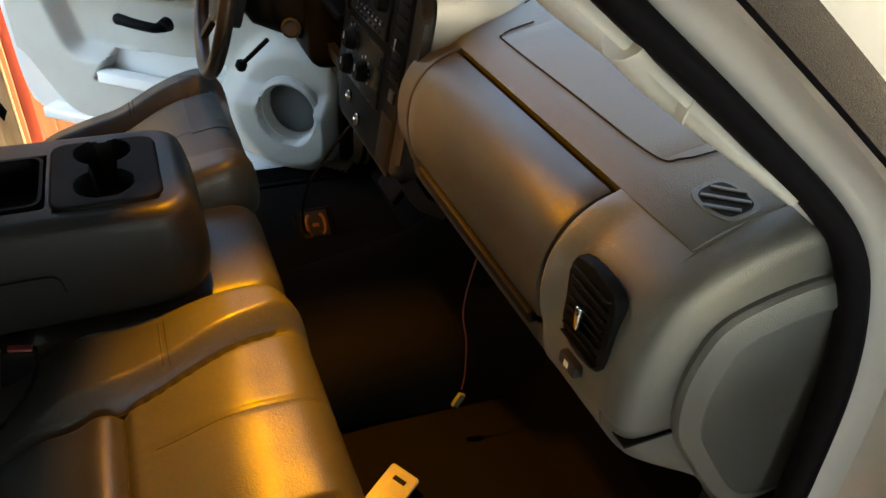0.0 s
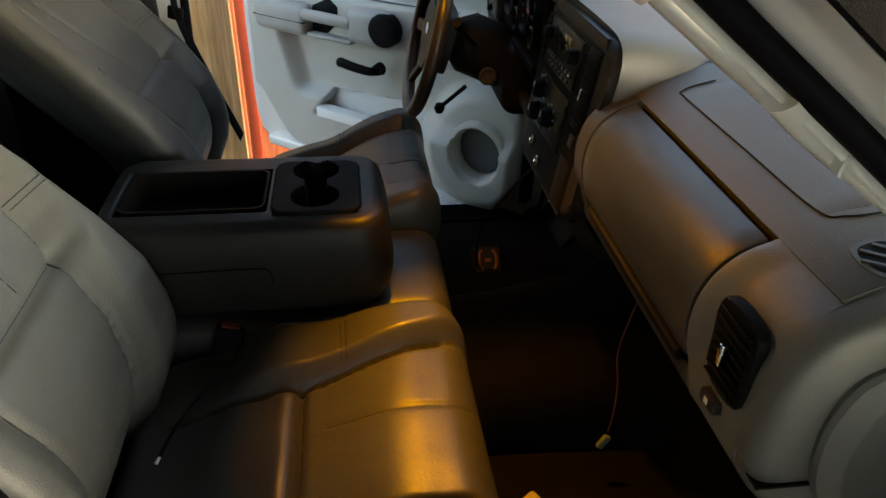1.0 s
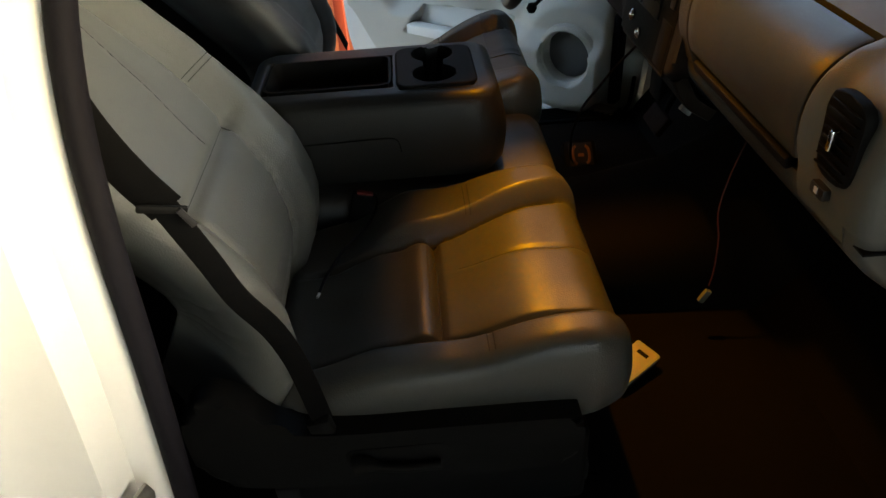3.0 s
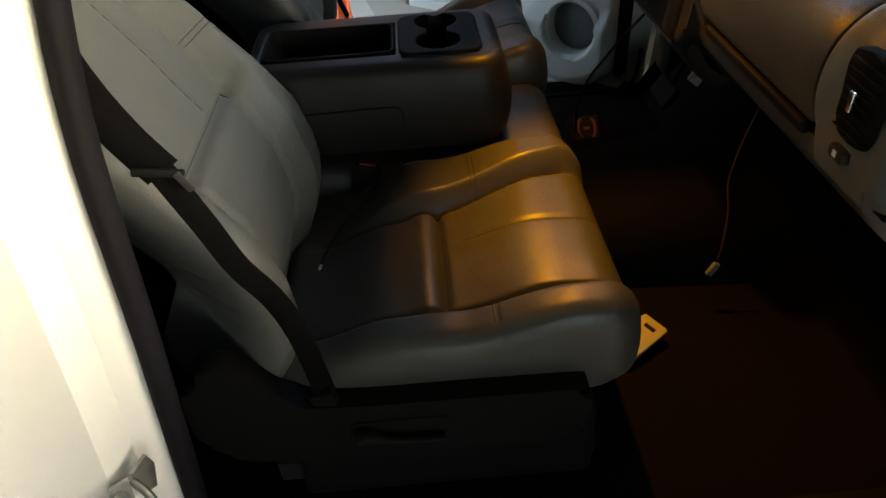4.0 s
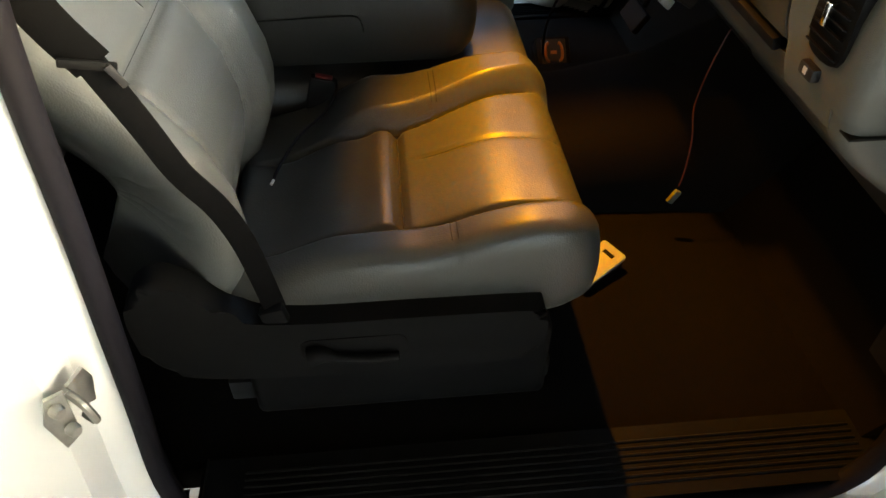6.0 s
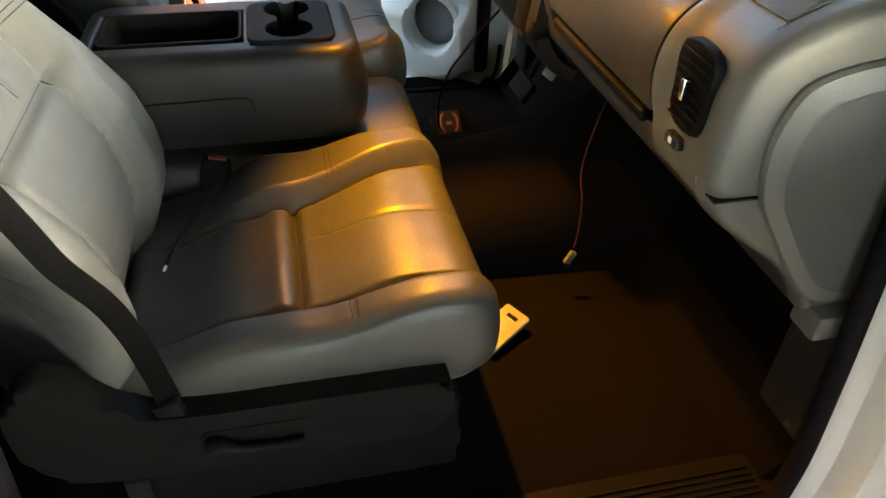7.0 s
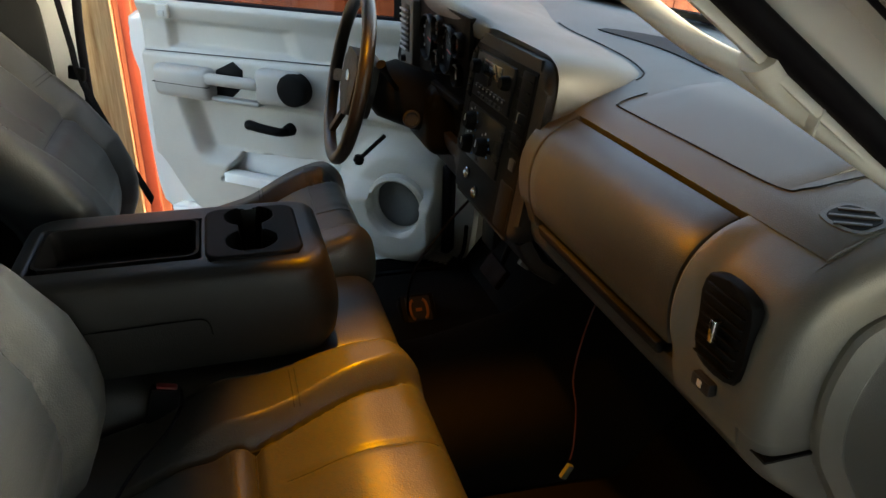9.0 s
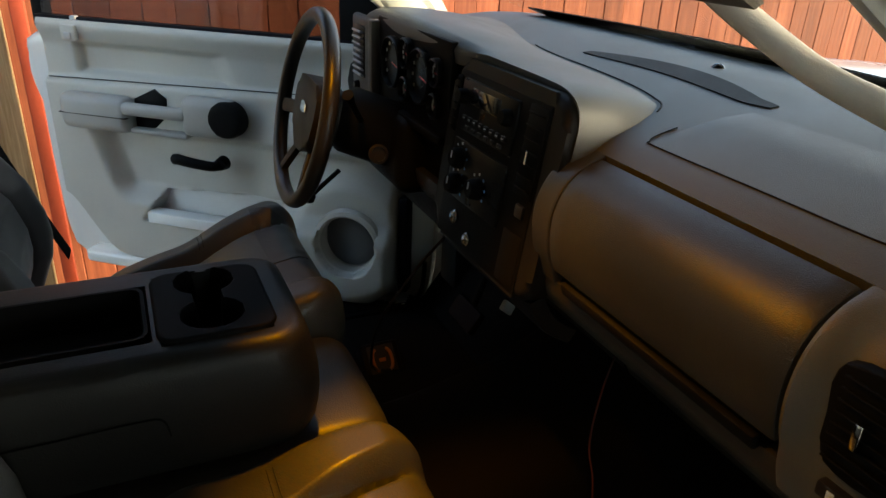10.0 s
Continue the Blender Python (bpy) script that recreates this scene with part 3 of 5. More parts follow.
def seat(s, name, label, skin, pad, dx=0.0, dz=0.0, back_dx=0.0, tilt=0.0):
    """A bucket-like outer seat of a split bench; s is -1 for the passenger's side. Fine shapes are the same on both, mirrored."""
    cy = s * 0.412
    e = thing(name, (0.35 + dx, cy, 0.66), label, "car seat", "front seats")
    cx, hx, hy = 0.395 + dx, 0.285, 0.262

    def groove(d, w, depth):
        return depth * math.exp(-(d / w) ** 2)

    def top(x, y):
        X, q = x + 0.395, s * y                       # q grows towards the door
        inner, outer = -0.101 - 0.24 * (X - 0.38) * (1 if X > 0.38 else 0.35), 0.166
        z = 0.966 + 0.012 * smooth(0.2, 0.38, X) + 0.036 * smooth(0.40, 0.58, X)
        z -= 0.05 * smooth(0.60, 0.70, X) ** 2
        b = max(smooth(outer - 0.002, outer + 0.036, q), smooth(-inner - 0.002, -inner + 0.036, -q) * (1 - smooth(0.36, 0.24, X)))
        z -= 0.03 * smooth(0.30, 0.16, X)
        z += 0.034 * b
        inside = (1 - smooth(outer - 0.01, outer + 0.01, q)) * (1 - smooth(-inner - 0.01, -inner + 0.01, -q))
        z -= groove(q - outer, 0.0055, 0.015) * smooth(0.12, 0.2, X) * (1 - smooth(0.61, 0.66, X))
        z -= groove(q - inner, 0.0055, 0.015) * smooth(0.12, 0.2, X) * (1 - smooth(0.61, 0.66, X))
        # padded ridge and the deep seam in front of it
        z += inside * 0.011 * math.exp(-((X - 0.360) / 0.022) ** 2)
        z -= inside * groove(X - 0.390, 0.007, 0.017)
        z += inside * 0.007 * math.sin(math.pi * smooth(0.39, 0.64, X))
        z -= inside * groove(q + 0.012, 0.0045, 0.004) * smooth(0.40, 0.44, X) * (1 - smooth(0.64, 0.68, X))
        z -= (1 - inside) * groove(X - 0.46, 0.0035, 0.0025)
        z += 0.0022 * noise.noise(Vector((x * 14, y * 14, s * 3)))
        return z + dz + tilt * (X - 0.56)

    def bottom(x, y):
        return 0.876 + dz + 0.024 * smooth(0.05, -0.25, x) + 0.012 * smooth(0.12, 0.28, x) + tilt * (x - 0.165)
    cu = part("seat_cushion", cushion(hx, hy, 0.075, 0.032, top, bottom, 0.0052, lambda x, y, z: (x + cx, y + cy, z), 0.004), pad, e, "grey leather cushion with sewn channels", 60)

    def seam(name, pts, r=0.0018):
        part(name, tube([(X - 0.395 + cx, s * q + cy, top(X - 0.395, s * q) + 0.0006) for X, q in pts], r, 6), SEAM, cu)
    inn = lambda X: -0.101 - 0.24 * (X - 0.38) * (1 if X > 0.38 else 0.35)
    R = lambda a, b, n=24: [a + (b - a) * k / n for k in range(n + 1)]
    seam("seam", [(X, 0.166) for X in R(0.17, 0.64)])
    seam("seam", [(X, inn(X)) for X in R(0.17, 0.63)])
    seam("seam", [(0.390, q) for q in R(-0.098, 0.164)])
    seam("seam", [(X, -0.012) for X in R(0.43, 0.655)], 0.0009)
    for d in (-0.0045, 0.0045):
        seam("seam", [(0.46 + d, q) for q in R(0.185, 0.236, 10)], 0.0009)
        seam("seam", [(0.46 + d, q) for q in R(-0.14, -0.225, 10)], 0.0009)
    # the backrest, built lying down and stood up along its curve
    h0, h1 = 0.80, 1.66
    hh = (h1 - h0) / 2

    def inq(Z):
        """The inner bolster's seam, which runs in towards the lap."""
        return lerp([(0.8, -0.07), (1.0, -0.072), (1.128, -0.084), (1.255, -0.128), (1.30, -0.154), (1.36, -0.168), (1.7, -0.176)], Z)

    def btop(x, y):
        Z, q = x + (h0 + h1) / 2, s * y
        b = max(smooth(0.150, 0.215, q), smooth(-inq(Z) - 0.006, -inq(Z) + 0.065, -q))
        d = 0.034 * b - 0.034
        inside = 1 - b
        for g in (0.156, inq(Z)):
            d -= groove(q - g, 0.006, 0.008)
        d += inside * 0.006 * math.exp(-((Z - 1.16) / 0.09) ** 2)
        d -= inside * groove(Z - 1.262, 0.009, 0.010)
        d += inside * 0.004 * math.exp(-((Z - 1.235) / 0.022) ** 2)
        d -= inside * groove(q + 0.022 + 0.45 * (Z - 1.262), 0.004, 0.003) * smooth(1.265, 1.29, Z)
        d -= b * groove(Z - 1.325 + 0.1 * (abs(q) - 0.2), 0.0035, 0.003)
        return d + 0.002 * noise.noise(Vector((x * 12, y * 12, s * 5)))

    def bplace(x, y, z):
        Z = x + (h0 + h1) / 2
        slope = (lerp(BACK, Z + 0.02) - lerp(BACK, Z - 0.02)) / 0.04
        k = math.hypot(1, slope)
        X = lerp(BACK, Z) + z / k
        ZZ = Z - z * slope / k
        y *= 1 - 0.50 * smooth(0.005, -0.20, z) ** 1.3
        return (X + dx + back_dx, y + cy, ZZ + dz)
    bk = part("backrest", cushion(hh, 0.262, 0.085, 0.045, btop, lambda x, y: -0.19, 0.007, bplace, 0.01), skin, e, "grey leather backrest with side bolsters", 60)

    def bseam(pts, r=0.0012):
        zc = (h0 + h1) / 2
        part("seam", tube([bplace(Z - zc, s * q, btop(Z - zc, s * q) + 0.0007) for Z, q in pts], r, 6), SEAM, bk)
    bseam([(Z, 0.156) for Z in R(0.98, 1.58, 40)])
    bseam([(Z, inq(Z)) for Z in R(0.98, 1.58, 40)])
    bseam([(1.262, q) for q in R(-0.125, 0.145)], 0.0005)
    bseam([(Z, -0.022 - 0.45 * (Z - 1.262)) for Z in R(1.275, 1.58)], 0.0007)
    for d in (-0.004, 0.004):
        for sg in (-1, 1):
            bseam([(1.325 - 0.1 * (abs(q) - 0.2) + d, sg * q) for q in R(0.165, 0.225, 10)], 0.0008)
    # plastic base and side shield
    part("seat_base", rbox(0.14 + dx, 0.60 + dx, cy - 0.215, cy + 0.215, 0.70, 0.875 + dz - 0.3 * tilt, 0.02, 3), BLACK, e)
    for y in (cy - 0.19, cy + 0.19):
        part("seat_rail", rbox(0.08 + dx, 0.63 + dx, y - 0.025, y + 0.025, 0.655, 0.705, 0.006), DARKGREY, e)
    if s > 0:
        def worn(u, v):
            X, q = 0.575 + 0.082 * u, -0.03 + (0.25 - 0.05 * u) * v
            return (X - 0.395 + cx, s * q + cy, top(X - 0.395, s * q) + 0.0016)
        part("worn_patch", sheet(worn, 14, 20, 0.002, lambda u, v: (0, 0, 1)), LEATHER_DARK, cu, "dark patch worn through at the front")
    if s < 0:
        prof = curve([(0.012, 0.93), (0.02, 1.0), (0.06, 1.03), (0.10, 1.01), (0.15, 0.955), (0.24, 0.940), (0.40, 0.938), (0.56, 0.935), (0.585, 0.925), (0.588, 0.88), (0.575, 0.835), (0.50, 0.825), (0.30, 0.822), (0.12, 0.83), (0.03, 0.86)], 5, closed=True)
        m = Matrix(((1, 0, 0, 0), (0, 0, -1, -0.665), (0, 1, 0, 0), (0, 0, 0, 1)))
        sh = part("side_shield", prism([(p[0], p[1]) for p in prof], m, 0.048, 0.014, 3), BLACK, e, "black textured plastic side shield")
        part("lever_recess", prism(rounded(0.232, 0.385, 0.858, 0.905, 0.016), Matrix(((1, 0, 0, 0), (0, 0, -1, -0.712), (0, 1, 0, 0), (0, 0, 0, 1))), 0.0025, 0.001), BLACK, sh)
        lev = curve([(0.245, 0.882), (0.262, 0.885), (0.285, 0.874), (0.33, 0.868), (0.372, 0.869)], 5)
        part("recline_lever", tube([(p[0], -0.724, p[1]) for p in lev], lambda u: 0.0155 - 0.008 * smooth(0.1, 0.5, u), 10), BLACK, sh, "black recline lever")
        part("base_skirt", rbox(0.13, 0.615, -0.668, -0.60, 0.665, 0.84, 0.015, 3), BLACK, e)
    return e


def centre_seat():
    e = thing("bench_seat", (0.35, 0.0, 0.66), "narrow grey leather centre seat under the folded console", "car seat", "front seats")

    def top(x, y):
        X = x + 0.39
        return 0.985 + 0.03 * smooth(0.3, 0.6, X) - 0.03 * smooth(0.6, 0.70, X) ** 2 - 0.012 * (y / 0.15) ** 4 + 0.002 * noise.noise(Vector((x * 14, y * 14, 9)))
    part("seat_cushion", cushion(0.28, 0.152, 0.05, 0.03, top, lambda x, y: 0.82, 0.008, lambda x, y, z: (x + 0.39, y + 0.012, z)), LEATHER_SHADED, e, "", 60)
    part("seat_base", rbox(0.16, 0.60, -0.12, 0.13, 0.66, 0.84, 0.015), BLACK, e)


def console():
    e = thing("folding_console", (0.30, 0.0, 1.02), "dark grey folded armrest console with black tray and cup holders", "centre console")
    x0, x1, hy = 0.045, 0.545, 0.147
    cx, hx = (x0 + x1) / 2, (x1 - x0) / 2

    def top(x, y):
        X = x + cx
        z = 1.200 - 0.006 * (y / hy) ** 4
        # tray sunk in the lid
        tr = min(smooth(0.078, 0.094, X), 1 - smooth(0.326, 0.338, X), smooth(-0.095, -0.083, y), 1 - smooth(0.058, 0.07, y))
        z -= 0.055 * tr
        z -= 0.105 * min(smooth(0.350, 0.358, X), 1 - smooth(0.486, 0.494, X), smooth(-0.109, -0.105, y), 1 - smooth(0.0875, 0.0915, y))
        return z
    lid = part("console_body", cushion(hx, hy, 0.06, 0.026, top, lambda x, y: 1.022, 0.0045, lambda x, y, z: (x + cx, y, max(z, 1.03) if z > 1.0225 else z), 0.012), CONSOLE, e, "dark grey vinyl console body", 50)
    # black liners
    def cups(x, y):
        X, Y = x + 0.4225, y - 0.009
        d = min(math.hypot(X - 0.42, Y - 0.052), math.hypot(X - 0.42, Y + 0.052))
        z = -0.085 * (1 - smooth(0.038, 0.043, d))
        z = min(z, -0.085 * (1 - smooth(0.014, 0.020, abs(X - 0.42))) * (1 - smooth(0.03, 0.05, abs(Y))))
        return 1.2045 + z
    part("cup_holder_insert", cushion(0.0795, 0.103, 0.03, 0.003, cups, lambda x, y: 1.11, 0.0028, lambda x, y, z: (x + 0.4225, y - 0.009, z), 0), BLACK, e, "black plastic cup holder insert", 50)
    tl = loft([[(x, y, 1.2025) for x, y in rounded(0.084, 0.334, -0.090, 0.064, 0.02)], [(x, y, 1.2025) for x, y in rounded(0.089, 0.329, -0.085, 0.059, 0.017)], [(x, y, 1.148) for x, y in rounded(0.094, 0.325, -0.08, 0.054, 0.014)]], cap=False)
    tl.verts.ensure_lookup_table()
    k = len(tl.verts) // 3
    tl.faces.new([tl.verts[2 * k + i] for i in range(k)])
    part("tray_liner", tl, BLACK, e, "empty black plastic tray")
    part("side_seam", tube(curve([(0.10, -0.1555, 1.118), (0.2, -0.1565, 1.119), (0.30, -0.1565, 1.121), (0.335, -0.1565, 1.117), (0.343, -0.1565, 1.09)], 5), 0.0014, 6), BLACK, e)


def belt_and_buckles():
    b = thing("seat_belt", (0.08, -0.70, 0.95), "black passenger seat belt hanging beside the backrest", "seat belt")
    path = curve([(-0.02, -0.745, 1.70), (0.02, -0.735, 1.58), (0.044, -0.722, 1.46), (0.064, -0.705, 1.385), (0.090, -0.70, 1.335)], 6)
    part("webbing", tube(path, 0, 8, flat=(0.043, 0.0025, (0.15, -1, 0.25))), WEBBING, b)
    path = curve([(0.088, -0.70, 1.338), (0.118, -0.702, 1.262), (0.140, -0.702, 1.20), (0.170, -0.700, 1.145), (0.188, -0.699, 1.09), (0.198, -0.698, 1.03), (0.207, -0.695, 0.955)], 6)
    part("webbing", tube(path, 0, 8, flat=(0.030, 0.0025, (0.45, -1, 0.25))), WEBBING, b)
    part("latch_plate", xf(rbox(-0.027, 0.027, -0.003, 0.003, -0.005, 0.005, 0.0025), pose(0.090, -0.712, 1.342, 0, 18, 20)), BLACK, b, "black belt tongue")
    part("tongue_blade", xf(rbox(-0.004, 0.004, -0.0015, 0.0015, -0.014, 0.014, 0.001), pose(0.112, -0.708, 1.326, 0, -25, 20)), DARKGREY, b)
    part("belt_anchor", xf(rbox(-0.018, 0.018, -0.01, 0.01, -0.03, 0.03, 0.006), pose(0.207, -0.70, 0.935, 0, -12, 0)), BLACK, b)
    k = thing("belt_buckle", (0.26, -0.185, 0.95), "black seat belt buckle with red release button", "seat belt buckle")
    part("buckle_body", xf(rbox(-0.024, 0.024, -0.010, 0.010, -0.07, 0.0, 0.005), pose(0.262, -0.172, 1.012, 0, 15, 0)), BLACK, k)
    part("release_button", xf(rbox(-0.016, 0.016, -0.0065, 0.0065, -0.002, 0.003, 0.002), pose(0.263, -0.172, 1.0125, 0, 15, 0)), RED, k, "red release button")
    part("buckle_strap", tube(curve([(0.25, -0.170, 0.97), (0.24, -0.170, 0.90), (0.21, -0.165, 0.86)], 5), 0, 8, flat=(0.03, 0.004, (0, 1, 0))), WEBBING, k)
    cd = thing("thin_cord", (0.24, -0.30, 1.0), "thin black cord with a white tip lying on the cushion", "cord")
    part("cord", tube(curve([(0.285, -0.185, 1.012), (0.285, -0.215, 1.004), (0.265, -0.26, 0.992), (0.225, -0.33, 0.992), (0.195, -0.39, 0.979), (0.184, -0.43, 0.973)], 6), 0.0026, 6), RUBBER, cd)
    part("tip", tube([(0.185, -0.428, 0.974), (0.182, -0.438, 0.973)], 0.0026, 8), WHITEMARK, cd, "white tip")
    d = thing("driver_seat_belt", (0.06, 0.72, 1.0), "black driver seat belt hanging down to its tongue", "seat belt")
    path = curve([(0.028, 0.735, 1.68), (0.052, 0.70, 1.535), (0.070, 0.672, 1.41), (0.082, 0.652, 1.332), (0.130, 0.672, 1.17), (0.190, 0.688, 1.0)], 6)
    part("webbing", tube(path, 0, 8, flat=(0.046, 0.0025, (1, -0.12, 0.1))), WEBBING, d)
    part("latch_plate", xf(rbox(-0.02, 0.02, -0.006, 0.006, -0.016, 0.016, 0.004), pose(0.075, 0.655, 1.345, 0, 10, -20)), BLACK, d)


# ---- dashboard ----
LOW = [(1.09, 1.01), (1.05, 1.072), (1.0, 1.12), (0.935, 1.168), (0.89, 1.205), (0.869, 1.235), (0.864, 1.264)]
LID = [(0.853, 1.287), (0.845, 1.31), (0.841, 1.345), (0.846, 1.38), (0.861, 1.408), (0.884, 1.428), (0.909, 1.4385)]
TOP = [(0.917, 1.4425), (0.935, 1.452), (0.96, 1.461), (1.02, 1.474), (1.10, 1.486), (1.19, 1.496), (1.30, 1.503), (1.46, 1.495)]
VENTP = [(0.868, 1.235), (0.861, 1.262), (0.857, 1.30), (0.858, 1.34), (0.864, 1.38), (0.879, 1.41), (0.905, 1.432), (0.935, 1.449), (0.96, 1.4585)]


def dashboard():
    d = thing("dashboard", (1.0, 0, 0.98), "grey vinyl dashboard with glove box, vents and dark centre stack", "dashboard")
    inner = [(1.11, 1.03), (1.02, 1.13), (0.95, 1.185), (0.905, 1.222), (0.886, 1.25), (0.876, 1.30), (0.868, 1.345), (0.876, 1.385), (0.90, 1.41), (0.935, 1.435), (0.98, 1.45), (1.1, 1.472), (1.3, 1.488), (1.46, 1.48), (1.46, 1.1), (1.30, 1.0)]
    part("dash_core", loft([[(x + 0.012, y, z - 0.008) for x, z in inner] for y in (-0.735, 0.80)]), BLACK, d)
    part("lower_trim", panel(LOW, -0.735, -0.16, 0.012, 0.004), DASH_SHADED, d)
    part("lower_trim", panel(LOW, -0.155, 0.80, 0.012, 0.004), DARKGREY, d)
    part("glove_box_lid", panel(LID, -0.622, -0.235, 0.012, 0.004), DASH_SHADED, d, "grey vinyl glove box lid, closed")
    part("lid_slot", xf(rbox(-0.006, 0.006, -0.171, 0.171, -0.0095, 0.0095, 0.004), pose(0.8590, -0.430, 1.2685, 0, -17, 0)), BLACK, d, "black finger slot under the lid")
    part("upper_pad", panel(TOP, -0.735, 0.80, 0.012, 0.003), DASH_TOP, d, "grey dash top pad, vinyl darkened for shade")
    la = curve([(0.866, 1.235), (0.857, 1.262)] + LID + [(0.917, 1.4425)], 5)
    lb = curve(VENTP, 6)
    def vp(u, v):
        ku, kv = u * (len(la) - 1), u * (len(lb) - 1)
        a = la[int(ku)] + (la[min(int(ku) + 1, len(la) - 1)] - la[int(ku)]) * (ku % 1)
        b = lb[int(kv)] + (lb[min(int(kv) + 1, len(lb) - 1)] - lb[int(kv)]) * (kv % 1)
        p = a + (b - a) * smooth(0.0, 0.35, v)
        y = -0.6245 - 0.112 * v
        r = 0.003 * (1 - smooth(0, 0.03, v))
        return (p[0] + r, y, p[1])
    part("vent_panel", sheet(vp, 40, 24, 0.012, lambda u, v: (-0.9, 0, 0.4)), DASH, d)
    part("lid_end_panel", panel([(0.861, 1.262)] + LID + [(0.917, 1.4425)], -0.2345, -0.19, 0.012, 0.003), DASH_SHADED, d)
    # airbag cover
    part("airbag_cover", panel([(0.962, 1.4620), (1.02, 1.4750), (1.08, 1.4870), (1.14, 1.4912)], -0.618, -0.258, 0.006, 0.001), DASH_TOP, d, "passenger airbag cover")
    part("cover_seam", tube(curve([(1.10, -0.640, 1.4868), (1.02, -0.636, 1.4755), (0.982, -0.628, 1.4672), (0.963, -0.604, 1.4625), (0.962, -0.45, 1.4625), (0.962, -0.278, 1.4625), (0.967, -0.258, 1.464), (0.985, -0.250, 1.4682), (1.02, -0.247, 1.4755)], 8), 0.0011, 6), BLACK, d)
    # rounded end
    prof = curve(LOW + [(0.861, 1.262), (0.857, 1.30), (0.858, 1.34), (0.864, 1.38), (0.879, 1.41), (0.905, 1.432), (0.96, 1.458), (1.02, 1.472), (1.1, 1.480), (1.19, 1.47), (1.22, 1.40), (1.23, 1.2), (1.22, 1.05), (1.16, 1.0)], 4, closed=True)
    ctr = np.array((1.06, 1.25))
    secs = []
    for y, ins in ((-0.733, 0.0), (-0.750, 0.0005), (-0.760, 0.003), (-0.767, 0.008), (-0.771, 0.016), (-0.7725, 0.03)):
        ring = []
        for p in prof:
            v = p - ctr
            k = 1 - ins / np.hypot(*v)
            q = ctr + v * k
            ring.append((q[0], y, q[1]))
        secs.append(ring)
    part("end_panel", loft(secs), DASH, d, "", 50)
    cov = curve([(0.913, 1.31), (0.919, 1.355), (0.938, 1.388), (0.989, 1.406), (1.055, 1.412), (1.13, 1.40), (1.19, 1.34), (1.205, 1.2), (1.185, 1.075), (1.13, 1.052), (1.07, 1.062), (1.024, 1.10), (0.955, 1.197), (0.924, 1.25)], 5, closed=True)
    secs = []
    for y, ins in ((-0.765, 0.0), (-0.777, 0.0005), (-0.782, 0.004), (-0.789, 0.024), (-0.7895, 0.028), (-0.788, 0.031), (-0.787, 0.034)):
        secs.append([(p[0] + (1.08 - p[0]) * ins / 0.17, y, p[1] + (1.235 - p[1]) * ins / 0.17) for p in cov])
    part("end_cover", loft(secs), DASH, d, "rounded grey cover on the dash end", 30)
    part("end_joint", rbox(0.868, 0.925, -0.7765, -0.74, 1.2445, 1.2475, 0), BLACK, d)
    part("end_bracket", rbox(1.075, 1.19, -0.80, -0.745, 1.0, 1.045, 0.006), DASH, d)
    # side vent
    v = thing_vent(d, [(-0.669, 1.304), (-0.727, 1.306), (-0.733, 1.355), (-0.724, 1.40), (-0.662, 1.40), (-0.660, 1.35)], 0.852, 0.866, 8)
    part("vent_lever", xf(rbox(-0.006, 0.006, -0.004, 0.004, -0.013, 0.013, 0.002), pose(0.846, -0.695, 1.352, 0, 0, 0)), CHROME, v, "bright vent lever")
    b = part("airbag_switch", rbox(0.848, 0.862, -0.703, -0.672, 1.273, 1.289, 0.003), DARKGREY, d, "small switch with white mark")
    part("switch_mark", rbox(0.8472, 0.849, -0.691, -0.684, 1.278, 1.286, 0), WHITEMARK, b)
    padline = curve(TOP, 6)

    def padz(x):
        for a, b in zip(padline, padline[1:]):
            if a[0] <= x <= b[0]:
                return a[1] + (b[1] - a[1]) * (x - a[0]) / (b[0] - a[0])
        return padline[0][1] - (padline[0][0] - x) * 0.6 if x < padline[0][0] else padline[-1][1]

    def plate(poly, h0, h1, inset=0.0):
        mx, my = sum(p[0] for p in poly) / len(poly), sum(p[1] for p in poly) / len(poly)
        pts = curve([(mx + (x - mx) * (1 - inset), my + (y - my) * (1 - inset)) for x, y in poly], 4, closed=True)
        return loft([[(p[0], p[1], padz(p[0]) + h) for p in pts] for h in (h0, h1)])
    rim = [(0.955, -0.678), (0.972, -0.672), (0.990, -0.676), (0.996, -0.700), (0.991, -0.727), (0.972, -0.731), (0.956, -0.727), (0.950, -0.702)]
    g = part("demister_grille", plate(rim, -0.004, 0.0016), DASH_TOP, d, "small slotted demister grille")
    part("grille_opening", plate(rim, -0.003, 0.0021, 0.20), BLACK, g)
    for k in range(-1, 2):
        a = Vector((0.973 + 0.0105 * k, -0.702 + 0.009 * k, 0))
        ends = [a + Vector((-0.62, 0.78, 0)) * w for w in (-0.022 + 0.006 * abs(k), 0.022 - 0.006 * abs(k))]
        part("slat", tube([(p.x, p.y, padz(p.x) + 0.0022) for p in ends], 0, 8, flat=(0.0042, 0.003, (-0.2, 0, 1))), DASH_TOP, g)

    def slot(u, v):
        y = 0.205 - 0.465 * v
        x = 1.182 + 0.034 * math.sin(math.pi * min(1, v * 1.1)) - 0.004 * v + 0.030 * (2 * u - 1) * math.sin(math.pi * (0.03 + 0.94 * v)) ** 0.55
        return (x, y, padz(x) + 0.0022)
    part("defroster_slot", sheet(slot, 6, 40, 0.004, lambda u, v: (0, 0, 1)), BLACK, d, "black defroster slot")
    part("sun_sensor", lathe([(0, 0.008), (0.006, 0.0075), (0.010, 0.004), (0.013, 0.0)], pose(1.30, -0.02, 1.502), 16), DISPLAY, d)

